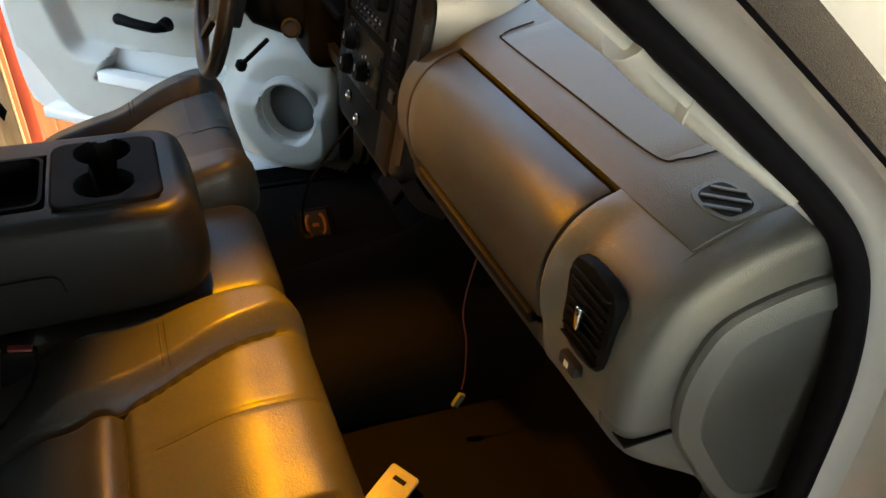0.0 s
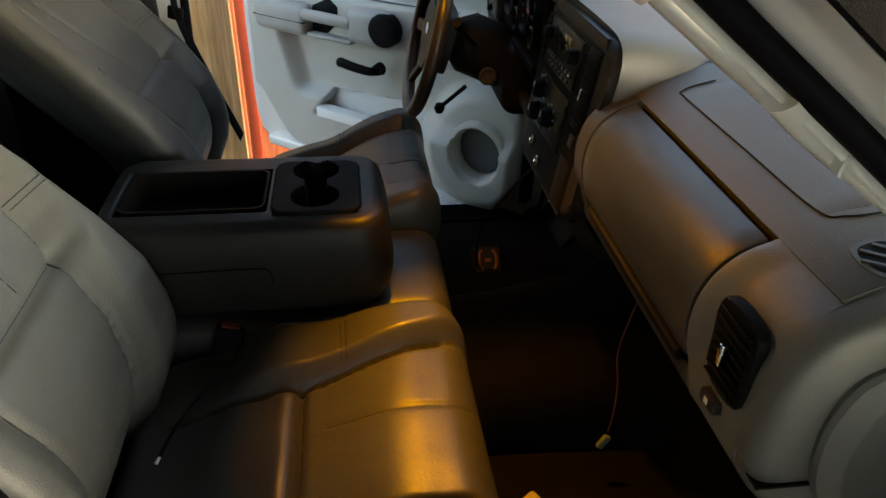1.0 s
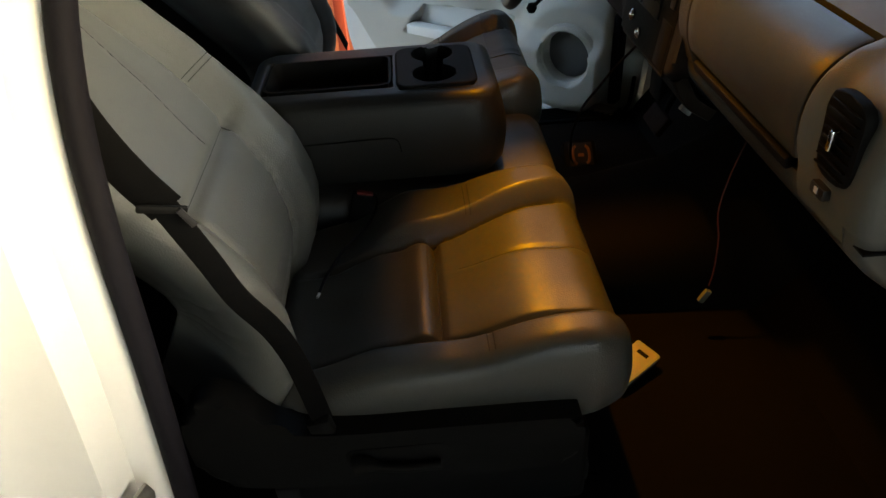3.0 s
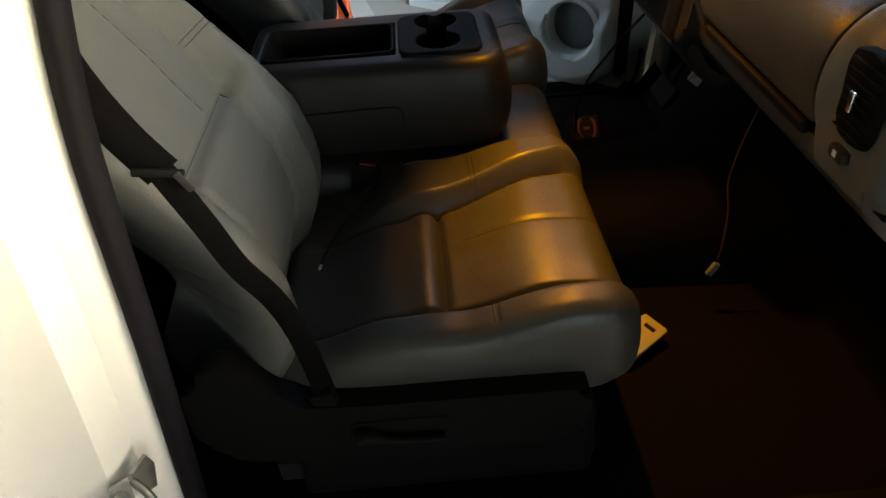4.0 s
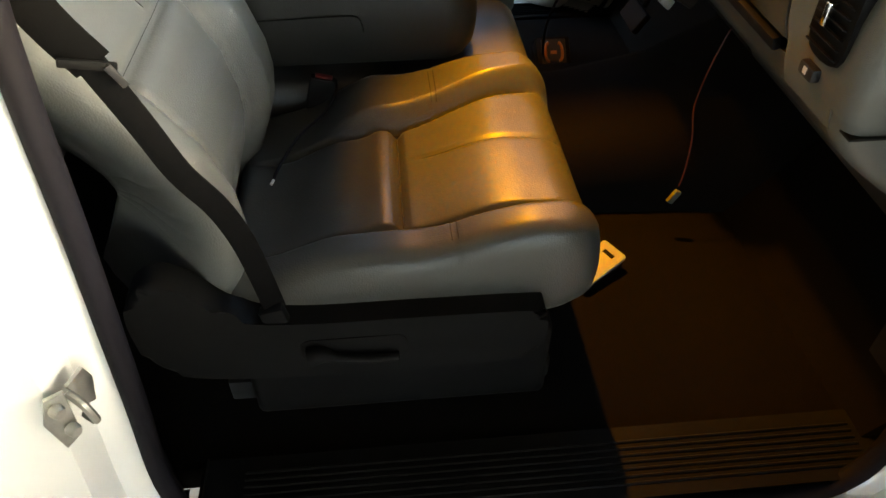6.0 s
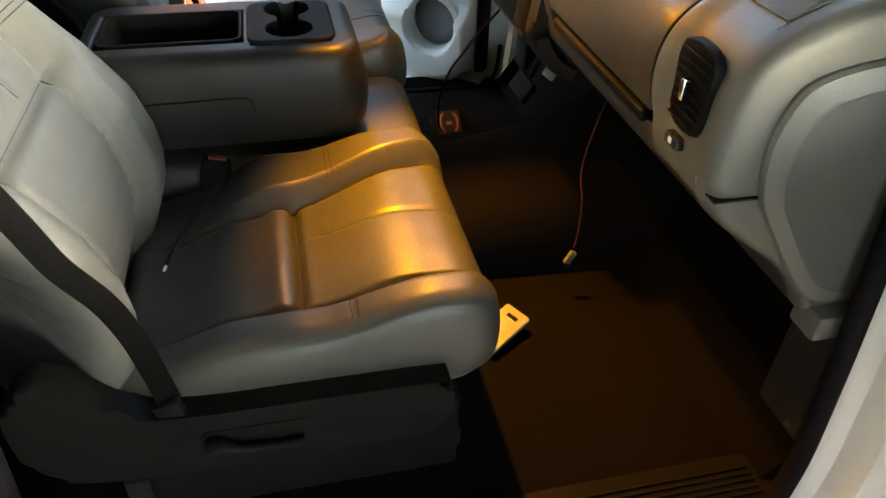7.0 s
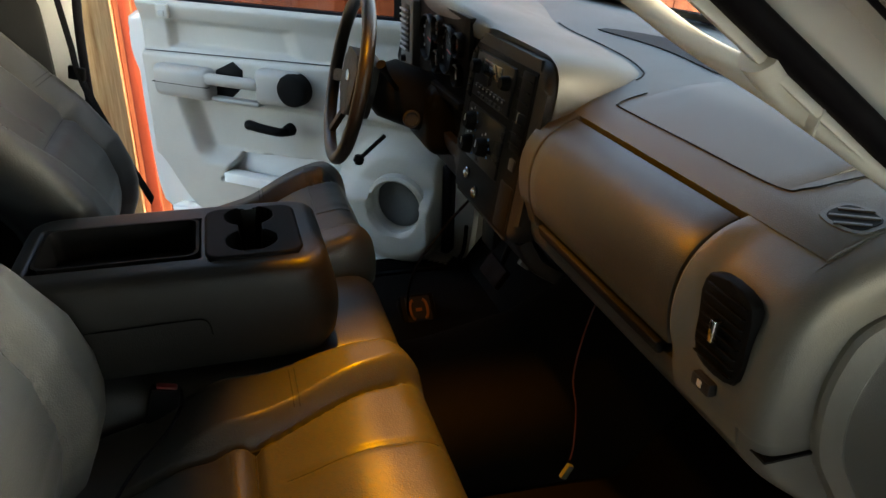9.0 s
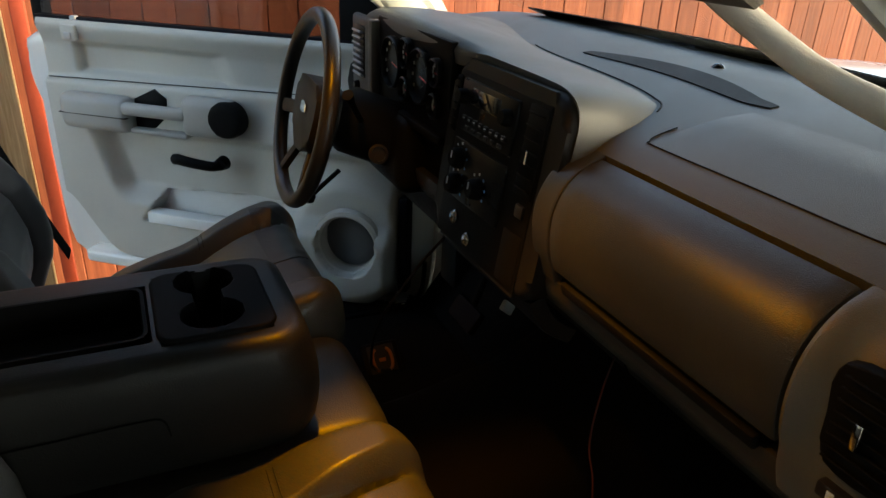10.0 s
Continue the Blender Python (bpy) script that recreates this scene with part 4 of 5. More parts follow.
    # the hood runs from the brow over the gauges to a point on the pad, and down beside the stack bezel
    near = curve([(0.885, 0.71, 1.505), (0.874, 0.60, 1.533), (0.866, 0.45, 1.540), (0.866, 0.30, 1.538), (0.870, 0.18, 1.533), (0.884, 0.10, 1.526), (0.893, 0.0, 1.521), (0.895, -0.10, 1.519), (0.895, -0.160, 1.515), (0.893, -0.195, 1.499), (0.889, -0.2075, 1.470), (0.882, -0.209, 1.428)], 8)
    far = curve([(1.245, 0.71, 0), (1.22, 0.58, 0), (1.18, 0.46, 0), (1.14, 0.33, 0), (1.123, 0.22, 0), (1.117, 0.13, 0), (1.110, 0.045, 0), (1.099, -0.045, 0), (1.082, -0.119, 0), (1.062, -0.160, 0), (1.000, -0.197, 0), (0.915, -0.2165, 0)], 8)

    def hoodtop(u, v):
        k = round(v * (len(near) - 1))
        n, f = Vector(near[k]), Vector(far[k])
        f.z = padz(f.x) - 0.003
        p = n.lerp(f, u)
        lift = 1 - u ** (1.75 - 0.55 * smooth(0.70, 0.95, v))
        p.z = f.z + (n.z - f.z) * lift + 0.008 * math.sin(math.pi * u ** 0.7) * smooth(0.62, 0.3, v)
        p.z -= 0.014 * (1 - smooth(0, 0.07, u)) ** 2 * smooth(0.50, 0.40, v)
        return p
    part("instrument_hood", sheet(hoodtop, 30, len(near) - 1, 0.022, lambda u, v: (-0.15, -0.5 * smooth(0.75, 0.95, v), 1)), HOOD_PAD, d, "pale grey instrument hood", 60)
    part("hood_seam", tube([(p[0] + 0.001, p[1] - 0.001, padz(p[0]) + 0.0005) for p in far[24:76]], 0.0016, 6), BLACK, d)
    return d


def thing_vent(d, outline, x0, x1, n):
    """A black air vent let into the dash: backing and tilted slats inside a frame."""
    m = Matrix(((0, 0, -1, x1), (1, 0, 0, 0), (0, 1, 0, 0), (0, 0, 0, 1)))
    pts = curve([(y, z) for y, z in outline], 4, closed=True)
    v = part("air_vent", prism([(p[0], p[1]) for p in pts], m, x1 - x0, 0.003), BLACK, d, "black air vent")
    ys, zs = [p[0] for p in outline], [p[1] for p in outline]
    for k in range(n):
        z = min(zs) + (max(zs) - min(zs)) * (k + 0.7) / (n + 0.4)
        part("slat", xf(rbox(-0.005, 0.005, min(ys) + 0.008, max(ys) - 0.008, -0.0012, 0.0012, 0.0006, 1), pose(x0 - 0.001, 0, z, 0, 24, 0)), BLACK, v)
    return v


def centre_stack():
    d = thing("centre_stack", (0.87, -0.03, 1.2), "dark centre stack with radio, heater knobs and vents", "control panel")
    # the panel leans: top further forward
    tilt = Matrix.Translation((0.838, 0, 1.215)) @ Matrix.Rotation(radians(8), 4, "Y") @ Matrix.Translation((-0.838, 0, -1.215))
    base = tilt @ Matrix(((0, 0, -1, 0.876), (1, 0, 0, 0), (0, 1, 0, 0), (0, 0, 0, 1)))
    out = rounded(-0.205, 0.145, 1.205, 1.515, 0.045, 8)
    part("bezel", prism(out, base, 0.038, 0.017, 6), STACK, d, "dark grey stack bezel with rounded corners")

    def on(x, name, bm, mt, par, label=""):
        return part(name, xf(bm, tilt), mt, par, label)
    f = 0.838
    on(f, "inner_panel", rbox(f - 0.002, f + 0.01, -0.165, 0.115, 1.21, 1.495, 0.003), BLACK, d)
    rd = on(f, "radio", rbox(f - 0.007, f + 0.01, -0.085, 0.10, 1.40, 1.485, 0.004), GLOSSBLACK, d, "car radio with small buttons")
    on(f, "display", rbox(f - 0.0085, f, -0.035, 0.06, 1.447, 1.475, 0.002), DISPLAY, rd)
    for y in (-0.065, 0.083):
        part("radio_knob", xf(lathe([(0, 0.016), (0.010, 0.016), (0.0125, 0.012), (0.0135, 0)], Matrix.Translation((f - 0.006, y, 1.455)) @ Matrix.Rotation(radians(-90), 4, "Y"), 20), tilt), BLACK, rd)
    for k in range(8):
        on(f, "button", rbox(f - 0.0105, f, -0.07 + 0.019 * k, -0.056 + 0.019 * k, 1.418, 1.427, 0.0015, 1), DARKGREY, rd)
        on(f, "button_mark", rbox(f - 0.0112, f, -0.066 + 0.019 * k, -0.060 + 0.019 * k, 1.4215, 1.4235, 0), GREYTAB, rd)
    for k in range(6):
        on(f, "button", rbox(f - 0.0095, f, -0.06 + 0.022 * k, -0.046 + 0.022 * k, 1.405, 1.412, 0.0015, 1), DARKGREY, rd)
    hv = on(f, "heater_control", rbox(f - 0.006, f + 0.01, -0.085, 0.10, 1.285, 1.385, 0.004), GLOSSBLACK, d, "heater control with three dials")
    for k, (y, z) in enumerate(((0.065, 1.355), (0.065, 1.31), (-0.01, 1.325))):
        kn = part("dial", xf(lathe([(0, 0.018), (0.013, 0.018), (0.017, 0.013), (0.019, 0)], Matrix.Translation((f - 0.005, y, z)) @ Matrix.Rotation(radians(-90), 4, "Y"), 24), tilt), BLACK, hv)
        on(f, "pointer", rbox(f - 0.0245, f - 0.02, y - 0.0012, y + 0.0012, z, z + 0.012, 0), WHITEMARK, kn)
        for j in range(7):
            an = radians(-120 + 40 * j)
            yy, zz = y + 0.025 * math.sin(an), z + 0.025 * math.cos(an)
            on(f, "dial_mark", rbox(f - 0.0068, f - 0.0055, yy - 0.002, yy + 0.002, zz - 0.002, zz + 0.002, 0), BLUEMARK if j < 3 else WHITEMARK, hv)
    for y0, z0, z1 in ((-0.165, 1.355, 1.49), (0.104, 1.39, 1.485)):
        w = 0.05 if y0 < 0 else 0.02
        v = on(f, "stack_vent", rbox(f - 0.005, f + 0.01, y0 + 0.004, y0 + w + 0.004, z0, z1, 0.004), BLACK, d, "upright air vent")
        for k in range(7):
            z = z0 + (z1 - z0) * (k + 0.7) / 7.4
            on(f, "slat", xf(rbox(-0.004, 0.004, y0 + 0.009, y0 + w - 0.001, -0.0011, 0.0011, 0.0005, 1), pose(f - 0.006, 0, z, 0, 24, 0)), BLACK, v)
        if y0 < 0:
            on(f, "vent_lever", rbox(f - 0.012, f - 0.004, y0 + 0.026, y0 + 0.030, 1.405, 1.425, 0.001, 1), CHROME, v)
    for k, (y, z) in enumerate(((0.05, 1.255), (-0.005, 1.235))):
        so = part("power_socket", xf(lathe([(0.012, 0), (0.012, 0.004), (0.010, 0.006), (0.009, 0.001), (0, 0.001)], Matrix.Translation((f - 0.003, y, z)) @ Matrix.Rotation(radians(-90), 4, "Y"), 24), tilt), CHROME, d, "chrome-ringed power socket")
    on(f, "switch", rbox(f - 0.006, f, -0.15, -0.128, 1.325, 1.345, 0.002), DARKGREY, d)
    on(f, "storage_slot", rbox(f - 0.004, f + 0.01, -0.16, -0.105, 1.215, 1.30, 0.004), BLACK, d)
    part("lower_bezel", panel([(0.93, 1.12), (0.885, 1.15), (0.862, 1.185), (0.852, 1.205)], -0.19, 0.16, 0.02, 0.006), STACK, d)


def instruments():
    d = thing("instrument_panel", (0.90, 0.40, 1.36), "instrument cluster with silver surround beside a side vent", "instrument panel")
    part("cluster_cavity", rbox(0.868, 0.885, 0.155, 0.53, 1.35, 1.53, 0.004), BLACK, d)
    m = lambda y, z, r: Matrix.Translation((0.866, y, z)) @ Matrix.Rotation(radians(-90), 4, "Y")
    for y, z, r in ((0.42, 1.45, 0.052), (0.27, 1.45, 0.052), (0.345, 1.48, 0.03), (0.345, 1.41, 0.026), (0.20, 1.47, 0.026), (0.20, 1.41, 0.024)):
        g = part("gauge", lathe([(r, 0.0), (r, 0.012), (r - 0.003, 0.014), (r - 0.006, 0.003), (0, 0.003)], m(y, z, r), 32), GLOSSBLACK, d, "round black gauge")
        for j in range(9):
            an = radians(-125 + 31 * j)
            yy, zz = y + (r - 0.012) * math.sin(an), z + (r - 0.012) * math.cos(an)
            part("gauge_mark", rbox(0.8602, 0.8625, yy - 0.0013, yy + 0.0013, zz - 0.003, zz + 0.003, 0), WHITEMARK, g)
        an = radians(-100)
        part("needle", tube([(0.859, y, z), (0.859, y + (r - 0.01) * math.sin(an), z + (r - 0.01) * math.cos(an))], 0.0012, 6), NEEDLE, g)
    part("surround", rbox(0.848, 0.885, 0.52, 0.545, 1.36, 1.52, 0.006), HOOD_PAD, d, "pale silver surround")
    part("surround", rbox(0.852, 0.885, 0.16, 0.545, 1.345, 1.363, 0.006), BLACK, d)
    part("side_panel", xf(rbox(0.868, 0.89, 0.545, 0.72, 1.335, 1.515, 0.012, 3), Matrix.Identity(4)), HOOD_PAD, d, "pale grey panel with vent")
    v = part("side_vent", rbox(0.864, 0.88, 0.62, 0.69, 1.375, 1.495, 0.008, 2), GLOSSBLACK, d)
    for k in range(8):
        z = 1.383 + 0.0138 * k
        part("slat", xf(rbox(-0.005, 0.005, 0.625, 0.685, -0.0025, 0.0025, 0.001, 1), pose(0.862, 0, z, 0, 20, 0)), GREYTAB, v)
    part("switch_slot", rbox(0.865, 0.88, 0.568, 0.592, 1.38, 1.47, 0.003), GLOSSBLACK, d)
    part("switch_knob", lathe([(0, 0.012), (0.008, 0.012), (0.01, 0)], Matrix.Translation((0.868, 0.67, 1.355)) @ Matrix.Rotation(radians(-90), 4, "Y"), 16), DARKGREY, d)
    part("knee_panel", panel([(0.98, 1.09), (0.92, 1.13), (0.895, 1.2), (0.895, 1.30), (0.90, 1.35)], 0.16, 0.76, 0.02, 0.006), BLACK, d)
    part("outer_panel", panel([(0.92, 1.13), (0.90, 1.25), (0.90, 1.40), (0.93, 1.47)], 0.72, 0.80, 0.02, 0.006), DARKGREY, d)


def steering():
    w = thing("steering_wheel", (0.67, 0.41, 1.37), "black leather-rimmed steering wheel with dark hub", "steering wheel")
    bot, topp = Vector((0.626, 0.408, 1.178)), Vector((0.715, 0.412, 1.558))
    c = (bot + topp) / 2
    up = (topp - bot).normalized()
    side = Vector((0.03, 1, 0)).normalized()
    ax = side.cross(up).normalized()        # towards the dash or the driver
    if ax.x > 0:
        ax = -ax
    R = (topp - bot).length / 2 - 0.014
    part("rim", tube([c + R * (math.cos(a) * up + math.sin(a) * side) for a in [2 * math.pi * k / 64 for k in range(64)]], 0.0155, 14, closed=True), BLACK_LEATHER, w, "black leather rim")
    hub = [(-0.085, 0.035), (-0.06, 0.06), (0.06, 0.06), (0.085, 0.035), (0.08, -0.03), (0.05, -0.075), (-0.05, -0.075), (-0.08, -0.03)]
    hubm = Matrix.Translation(c - ax * 0.05) @ Matrix((side, up, (ax))).transposed().to_4x4()
    part("hub", prism([(p[0], p[1]) for p in curve(hub, 4, closed=True)], hubm, 0.05, 0.014, 4), DARKGREY, w, "dark grey horn pad")
    part("badge", prism([(-0.025, -0.008), (-0.012, -0.008), (-0.008, -0.012), (0.008, -0.012), (0.012, -0.008), (0.025, -0.008), (0.022, 0.008), (0.012, 0.008), (0.008, 0.012), (-0.008, 0.012), (-0.012, 0.008), (-0.022, 0.008)], hubm @ Matrix.Translation((0, 0.005, 0.05)), 0.003, 0.001), CHROME, w, "small metal badge")
    for an, wd in ((100, 0.03), (-100, 0.03), (150, 0.02), (-150, 0.02)):
        a = radians(an)
        d = math.cos(a) * up + math.sin(a) * side
        part("spoke", tube([c - ax * 0.03 + d * 0.05, c - ax * 0.012 + d * 0.12, c + d * (R - 0.004)], 0, 8, flat=(wd, 0.016, tuple(ax))), DARKGREY, w)
    col = thing("steering_column", (0.80, 0.41, 1.25), "black steering column shroud with control stalks", "steering column")
    a, b = c - ax * 0.06, Vector((0.98, 0.41, 1.25))
    part("shroud", tube([a, a.lerp(b, 0.12), a.lerp(b, 0.5), b], lambda u: 0.045 + 0.025 * smooth(0, 0.4, u), 20), BLACK, col)
    for p in ([(0.78, 0.45, 1.33), (0.74, 0.54, 1.34), (0.72, 0.60, 1.345)], [(0.78, 0.37, 1.34), (0.73, 0.27, 1.40), (0.71, 0.24, 1.43)]):
        part("stalk", tube(curve(p, 5), lambda u: 0.006 + 0.005 * smooth(0.5, 1, u), 10), BLACK, col, "black control stalk")
    part("ignition_ring", lathe([(0.02, 0), (0.02, 0.008), (0.015, 0.010), (0.014, 0.002), (0, 0.002)], look((0.80, 0.335, 1.285), (0.70, -0.2, 1.5)) @ pose(0, 0, 0, 180, 0, 0), 24), DARKGREY, col)
    part("lower_cover", rbox(0.83, 0.98, 0.29, 0.53, 1.20, 1.36, 0.035, 4), BLACK, col)
    st = thing("tilt_lever", (0.74, 0.68, 1.08), "black lever with round knob under the dash", "lever")
    part("lever_stem", tube([(0.80, 0.62, 1.16), (0.745, 0.665, 1.09)], 0.006, 8), BLACK, st)
    part("lever_knob", lathe([(0, 0.016), (0.010, 0.013), (0.016, 0), (0.010, -0.013), (0, -0.016)], pose(0.738, 0.672, 1.08), 14), BLACK, st)


# ---- driver's door ----
def driver_door():
    u, nv = Vector((-0.7711, 0.6367, 0)), Vector((-0.6367, -0.7711, 0))
    base = Matrix((u, (0, 0, 1), nv)).transposed().to_4x4()
    D = Matrix.Translation((0.917, 0.916, 0)) @ base          # local x along the door, y up, z towards the cab
    d = thing("driver_door", (0.6, 1.2, 0.62), "open white driver door with grey vinyl panel and manual window crank", "car door")
    shell = curve([(-0.24, 0.72), (-0.20, 0.645), (-0.10, 0.622), (0.5, 0.612), (0.95, 0.62), (1.035, 0.68), (1.055, 0.9), (1.055, 1.2), (1.045, 1.36), (0.5, 1.375), (-0.1, 1.365), (-0.24, 1.35), (-0.255, 1.0)], 5, closed=True)
    part("door_shell", prism([(p[0], p[1]) for p in shell], D @ Matrix.Translation((0, 0, -0.17)), 0.15, 0.018, 4), WHITE, d, "white painted steel door shell")

    def pn(x, y):
        """Relief of the trim panel over its base, by place on the door."""
        z = 0.018
        z += 0.020 * (1 - smooth(1.236, 1.262, y + 0.0275 * (x - 0.6)))          # lower part proud of the upper
        z += 0.018 * smooth(1.335, 1.40, y)
        box = min(smooth(0.335, 0.42, x - 0.35 * (y - 1.30)), 1 - smooth(0.852, 0.872, x), smooth(1.258, 1.272, y), 1 - smooth(1.335, 1.357, y))
        z -= 0.026 * box
        # hollow below the armrest, between a slanting step and the speaker
        e = x - (0.80 - 0.32 * (1.10 - y))
        z -= 0.050 * smooth(0.06, -0.012, e) * smooth(1.12, 1.08, y) * smooth(0.86, 0.93, y)
        # swelling round the speaker
        r = math.hypot(x + 0.02, y - 0.852)
        z += 0.045 * (1 - smooth(0.15, 0.24, r)) + 0.02 * (1 - smooth(0.2, 0.32, math.hypot(x, (y - 0.95) * 0.8)))
        z -= 0.062 * (1 - smooth(0.084, 0.092, r))
        # map pocket
        pk = min(smooth(0.215, 0.228, x), 1 - smooth(0.640, 0.654, x + 0.75 * (y - 0.87)), smooth(0.808, 0.818, y - 0.09 * (0.68 - x)), 1 - smooth(0.905, 0.915, y - 0.045 * (0.60 - x)))
        z -= 0.06 * pk
        return z
    bm = bmesh.new()
    nx, ny = 170, 110
    rows = []
    for i in range(nx + 1):
        r = []
        for j in range(ny + 1):
            a, b = i / nx, j / ny
            x0, x1 = -0.150, 0.985
            x = x0 + (x1 - x0) * a
            lo = 0.665 + 0.20 * smooth(0.70, 1.0, (x - 0.1) / 0.885) ** 2 + 0.05 * smooth(-0.08, -0.150, x)
            y = lo + (1.412 - lo) * b
            z = pn(x, y)
            ed = min(a * (x1 - x0), (1 - a) * (x1 - x0), b * (1.412 - lo), (1 - b) * (1.412 - lo))
            z -= 0.014 * (1 - smooth(0, 0.012, ed)) ** 2
            r.append(bm.verts.new((x, y, z)))
        rows.append(r)
    for i in range(nx):
        for j in range(ny):
            bm.faces.new((rows[i][j], rows[i + 1][j], rows[i + 1][j + 1], rows[i][j + 1]))
    rim = [rows[i][0] for i in range(nx)] + [rows[nx][j] for j in range(ny)] + [rows[i][ny] for i in range(nx, 0, -1)] + [rows[0][j] for j in range(ny, 0, -1)]
    low = [bm.verts.new((v.co.x, v.co.y, -0.025)) for v in rim]
    for k in range(len(rim)):
        bm.faces.new((rim[k], rim[(k + 1) % len(rim)], low[(k + 1) % len(rim)], low[k]))
    p = part("trim_panel", xf(bm, D), DOORP, d, "grey vinyl door trim panel", 70)
    # armrest with pull
    T = lambda x, y, z: D @ Vector((x, y, z))
    def bar(x0, x1, y0, y1, z0, z1, bev):
        return xf(rbox(x0, x1, y0, y1, z0, z1, bev, 3), D)
    arm = part("armrest", bar(0.665, 0.905, 1.103, 1.212, 0.02, 0.088, 0.026), ARMREST, d, "grey moulded armrest")
    part("armrest_front", bar(0.318, 0.49, 1.118, 1.236, 0.02, 0.084, 0.026), ARMREST, arm)
    part("armrest_seam", bar(0.668, 0.90, 1.152, 1.154, 0.06, 0.0886, 0), RUBBER, arm)
    part("pull_handle", bar(0.47, 0.69, 1.162, 1.200, 0.055, 0.086, 0.014), ARMREST, arm, "grey pull handle")
    part("pull_lip", bar(0.48, 0.672, 1.106, 1.122, 0.02, 0.07, 0.007), ARMREST, arm)
    part("pull_hollow", xf(prism([(0.672, 1.118), (0.615, 1.112), (0.56, 1.160), (0.555, 1.215), (0.592, 1.240), (0.665, 1.205)], Matrix.Translation((0, 0, 0.02)), 0.022, 0.004), D), BLACK, arm)
    part("armrest_disc", lathe([(0.0, 0.003), (0.03, 0.0035), (0.045, 0.003), (0.052, 0.0), (0.056, -0.01), (0.056, -0.04)], D @ Matrix.Translation((0.345, 1.180, 0.083)) @ Matrix.Diagonal((1.0, 0.95, 1, 1)), 32), BLACK, d, "flat black disc on the front end of the armrest")
    cr = part("window_crank", tube([T(x, y, z) for x, y, z in curve([(0.522, 1.046, 0.075), (0.508, 1.048, 0.08), (0.47, 1.042, 0.078), (0.415, 1.034, 0.066), (0.40, 1.032, 0.05)], 5)], lambda k: 0.017 - 0.003 * k, 12), BLACK, d, "black window crank")
    part("crank_hub", lathe([(0, 0.03), (0.018, 0.028), (0.022, 0.0)], D @ Matrix.Translation((0.395, 1.035, 0.02)), 20), BLACK, cr)
    sp = part("speaker_ring", lathe([(0.082, -0.02), (0.085, 0.006), (0.092, 0.012), (0.104, 0.008), (0.108, -0.012)], D @ Matrix.Translation((-0.02, 0.852, 0.070)), 48), DOORP, d, "round speaker surround")
    part("speaker_grille", lathe([(0.0, 0.006), (0.05, 0.005), (0.072, 0.0), (0.086, -0.012)], D @ Matrix.Translation((-0.02, 0.852, 0.046)), 48), SPKCLOTH, sp, "dark speaker grille")
    lk = part("lock_plate", bar(0.833, 0.882, 1.356, 1.402, 0.03, 0.047, 0.004), DOORP, d, "lock button plate")
    part("lock_button", bar(0.845, 0.870, 1.362, 1.382, 0.04, 0.051, 0.003), GREYTAB, lk)
    part("lock_pin", bar(0.848, 0.867, 1.40, 1.425, 0.0, 0.02, 0.004), GREYTAB, lk)
    part("window_gasket", bar(-0.2, 1.0, 1.408, 1.420, -0.02, 0.012, 0.003), RUBBER, d)
    g = part("window_glass", bar(-0.02, 0.985, 1.40, 1.86, -0.012, -0.007, 0), GLASS_DOOR, d)
    g.visible_shadow = False
    fr = curve([(1.005, 1.38), (1.0, 1.55), (0.97, 1.80), (0.92, 1.87), (0.6, 1.885), (0.35, 1.87), (0.15, 1.76), (-0.05, 1.58), (-0.22, 1.42)], 6)
    part("window_frame", tube([T(x, y, -0.03) for x, y in fr], 0, 10, flat=(0.05, 0.04, tuple(nv))), BLACK, d, "black window frame")
    part("mirror_triangle", prism([(-0.24, 1.40), (0.02, 1.40), (0.02, 1.55), (-0.03, 1.58)], D @ Matrix.Translation((0, 0, -0.03)), 0.04, 0.006), BLACK, d)
    part("door_latch", bar(0.985, 1.036, 0.98, 1.06, -0.10, -0.03, 0.006), STEEL, d)
    part("bottom_seal", tube([T(x, y, 0.0) for x, y in curve([(-0.235, 0.80), (-0.225, 0.70), (-0.18, 0.652), (-0.08, 0.637), (0.5, 0.63), (0.9, 0.64)], 6)], 0.007, 8), RUBBER, d)
    part("bottom_ledge", bar(-0.19, 0.94, 0.628, 0.672, -0.03, 0.045, 0.012), WHITE, d, "white painted lower door lip")
    # Dark strip added in place of the shaded gap at the hinge edge.
    part("gap_shade_strip", bar(-0.188, -0.158, 0.70, 1.0, -0.02, 0.03, 0.008), RUBBER, d)
    # Dark line laid along the panel's soft crease to stand for its shade.
    part("crease_shade_line", tube([T(x, 1.253 - 0.0275 * (x - 0.6), 0.0295) for x in (-0.13, 0.1, 0.4, 0.7, 0.965)], 0.0016, 8), DARKGREY, d)
    # White bar added for the sunlit strip along the pocket's lower edge.
    part("pocket_sunlit_bar", bar(0.372, 0.668, 0.812, 0.848, 0.0, 0.052, 0.004), SUNLIT_WHITE, d, "white bar standing in for a sunlit strip in the door pocket")
    for x in (0.10, 0.16, 0.22):
        part("drain_slot", bar(x, x + 0.03, 0.645, 0.652, -0.022, -0.0175, 0.001), RUBBER, d)


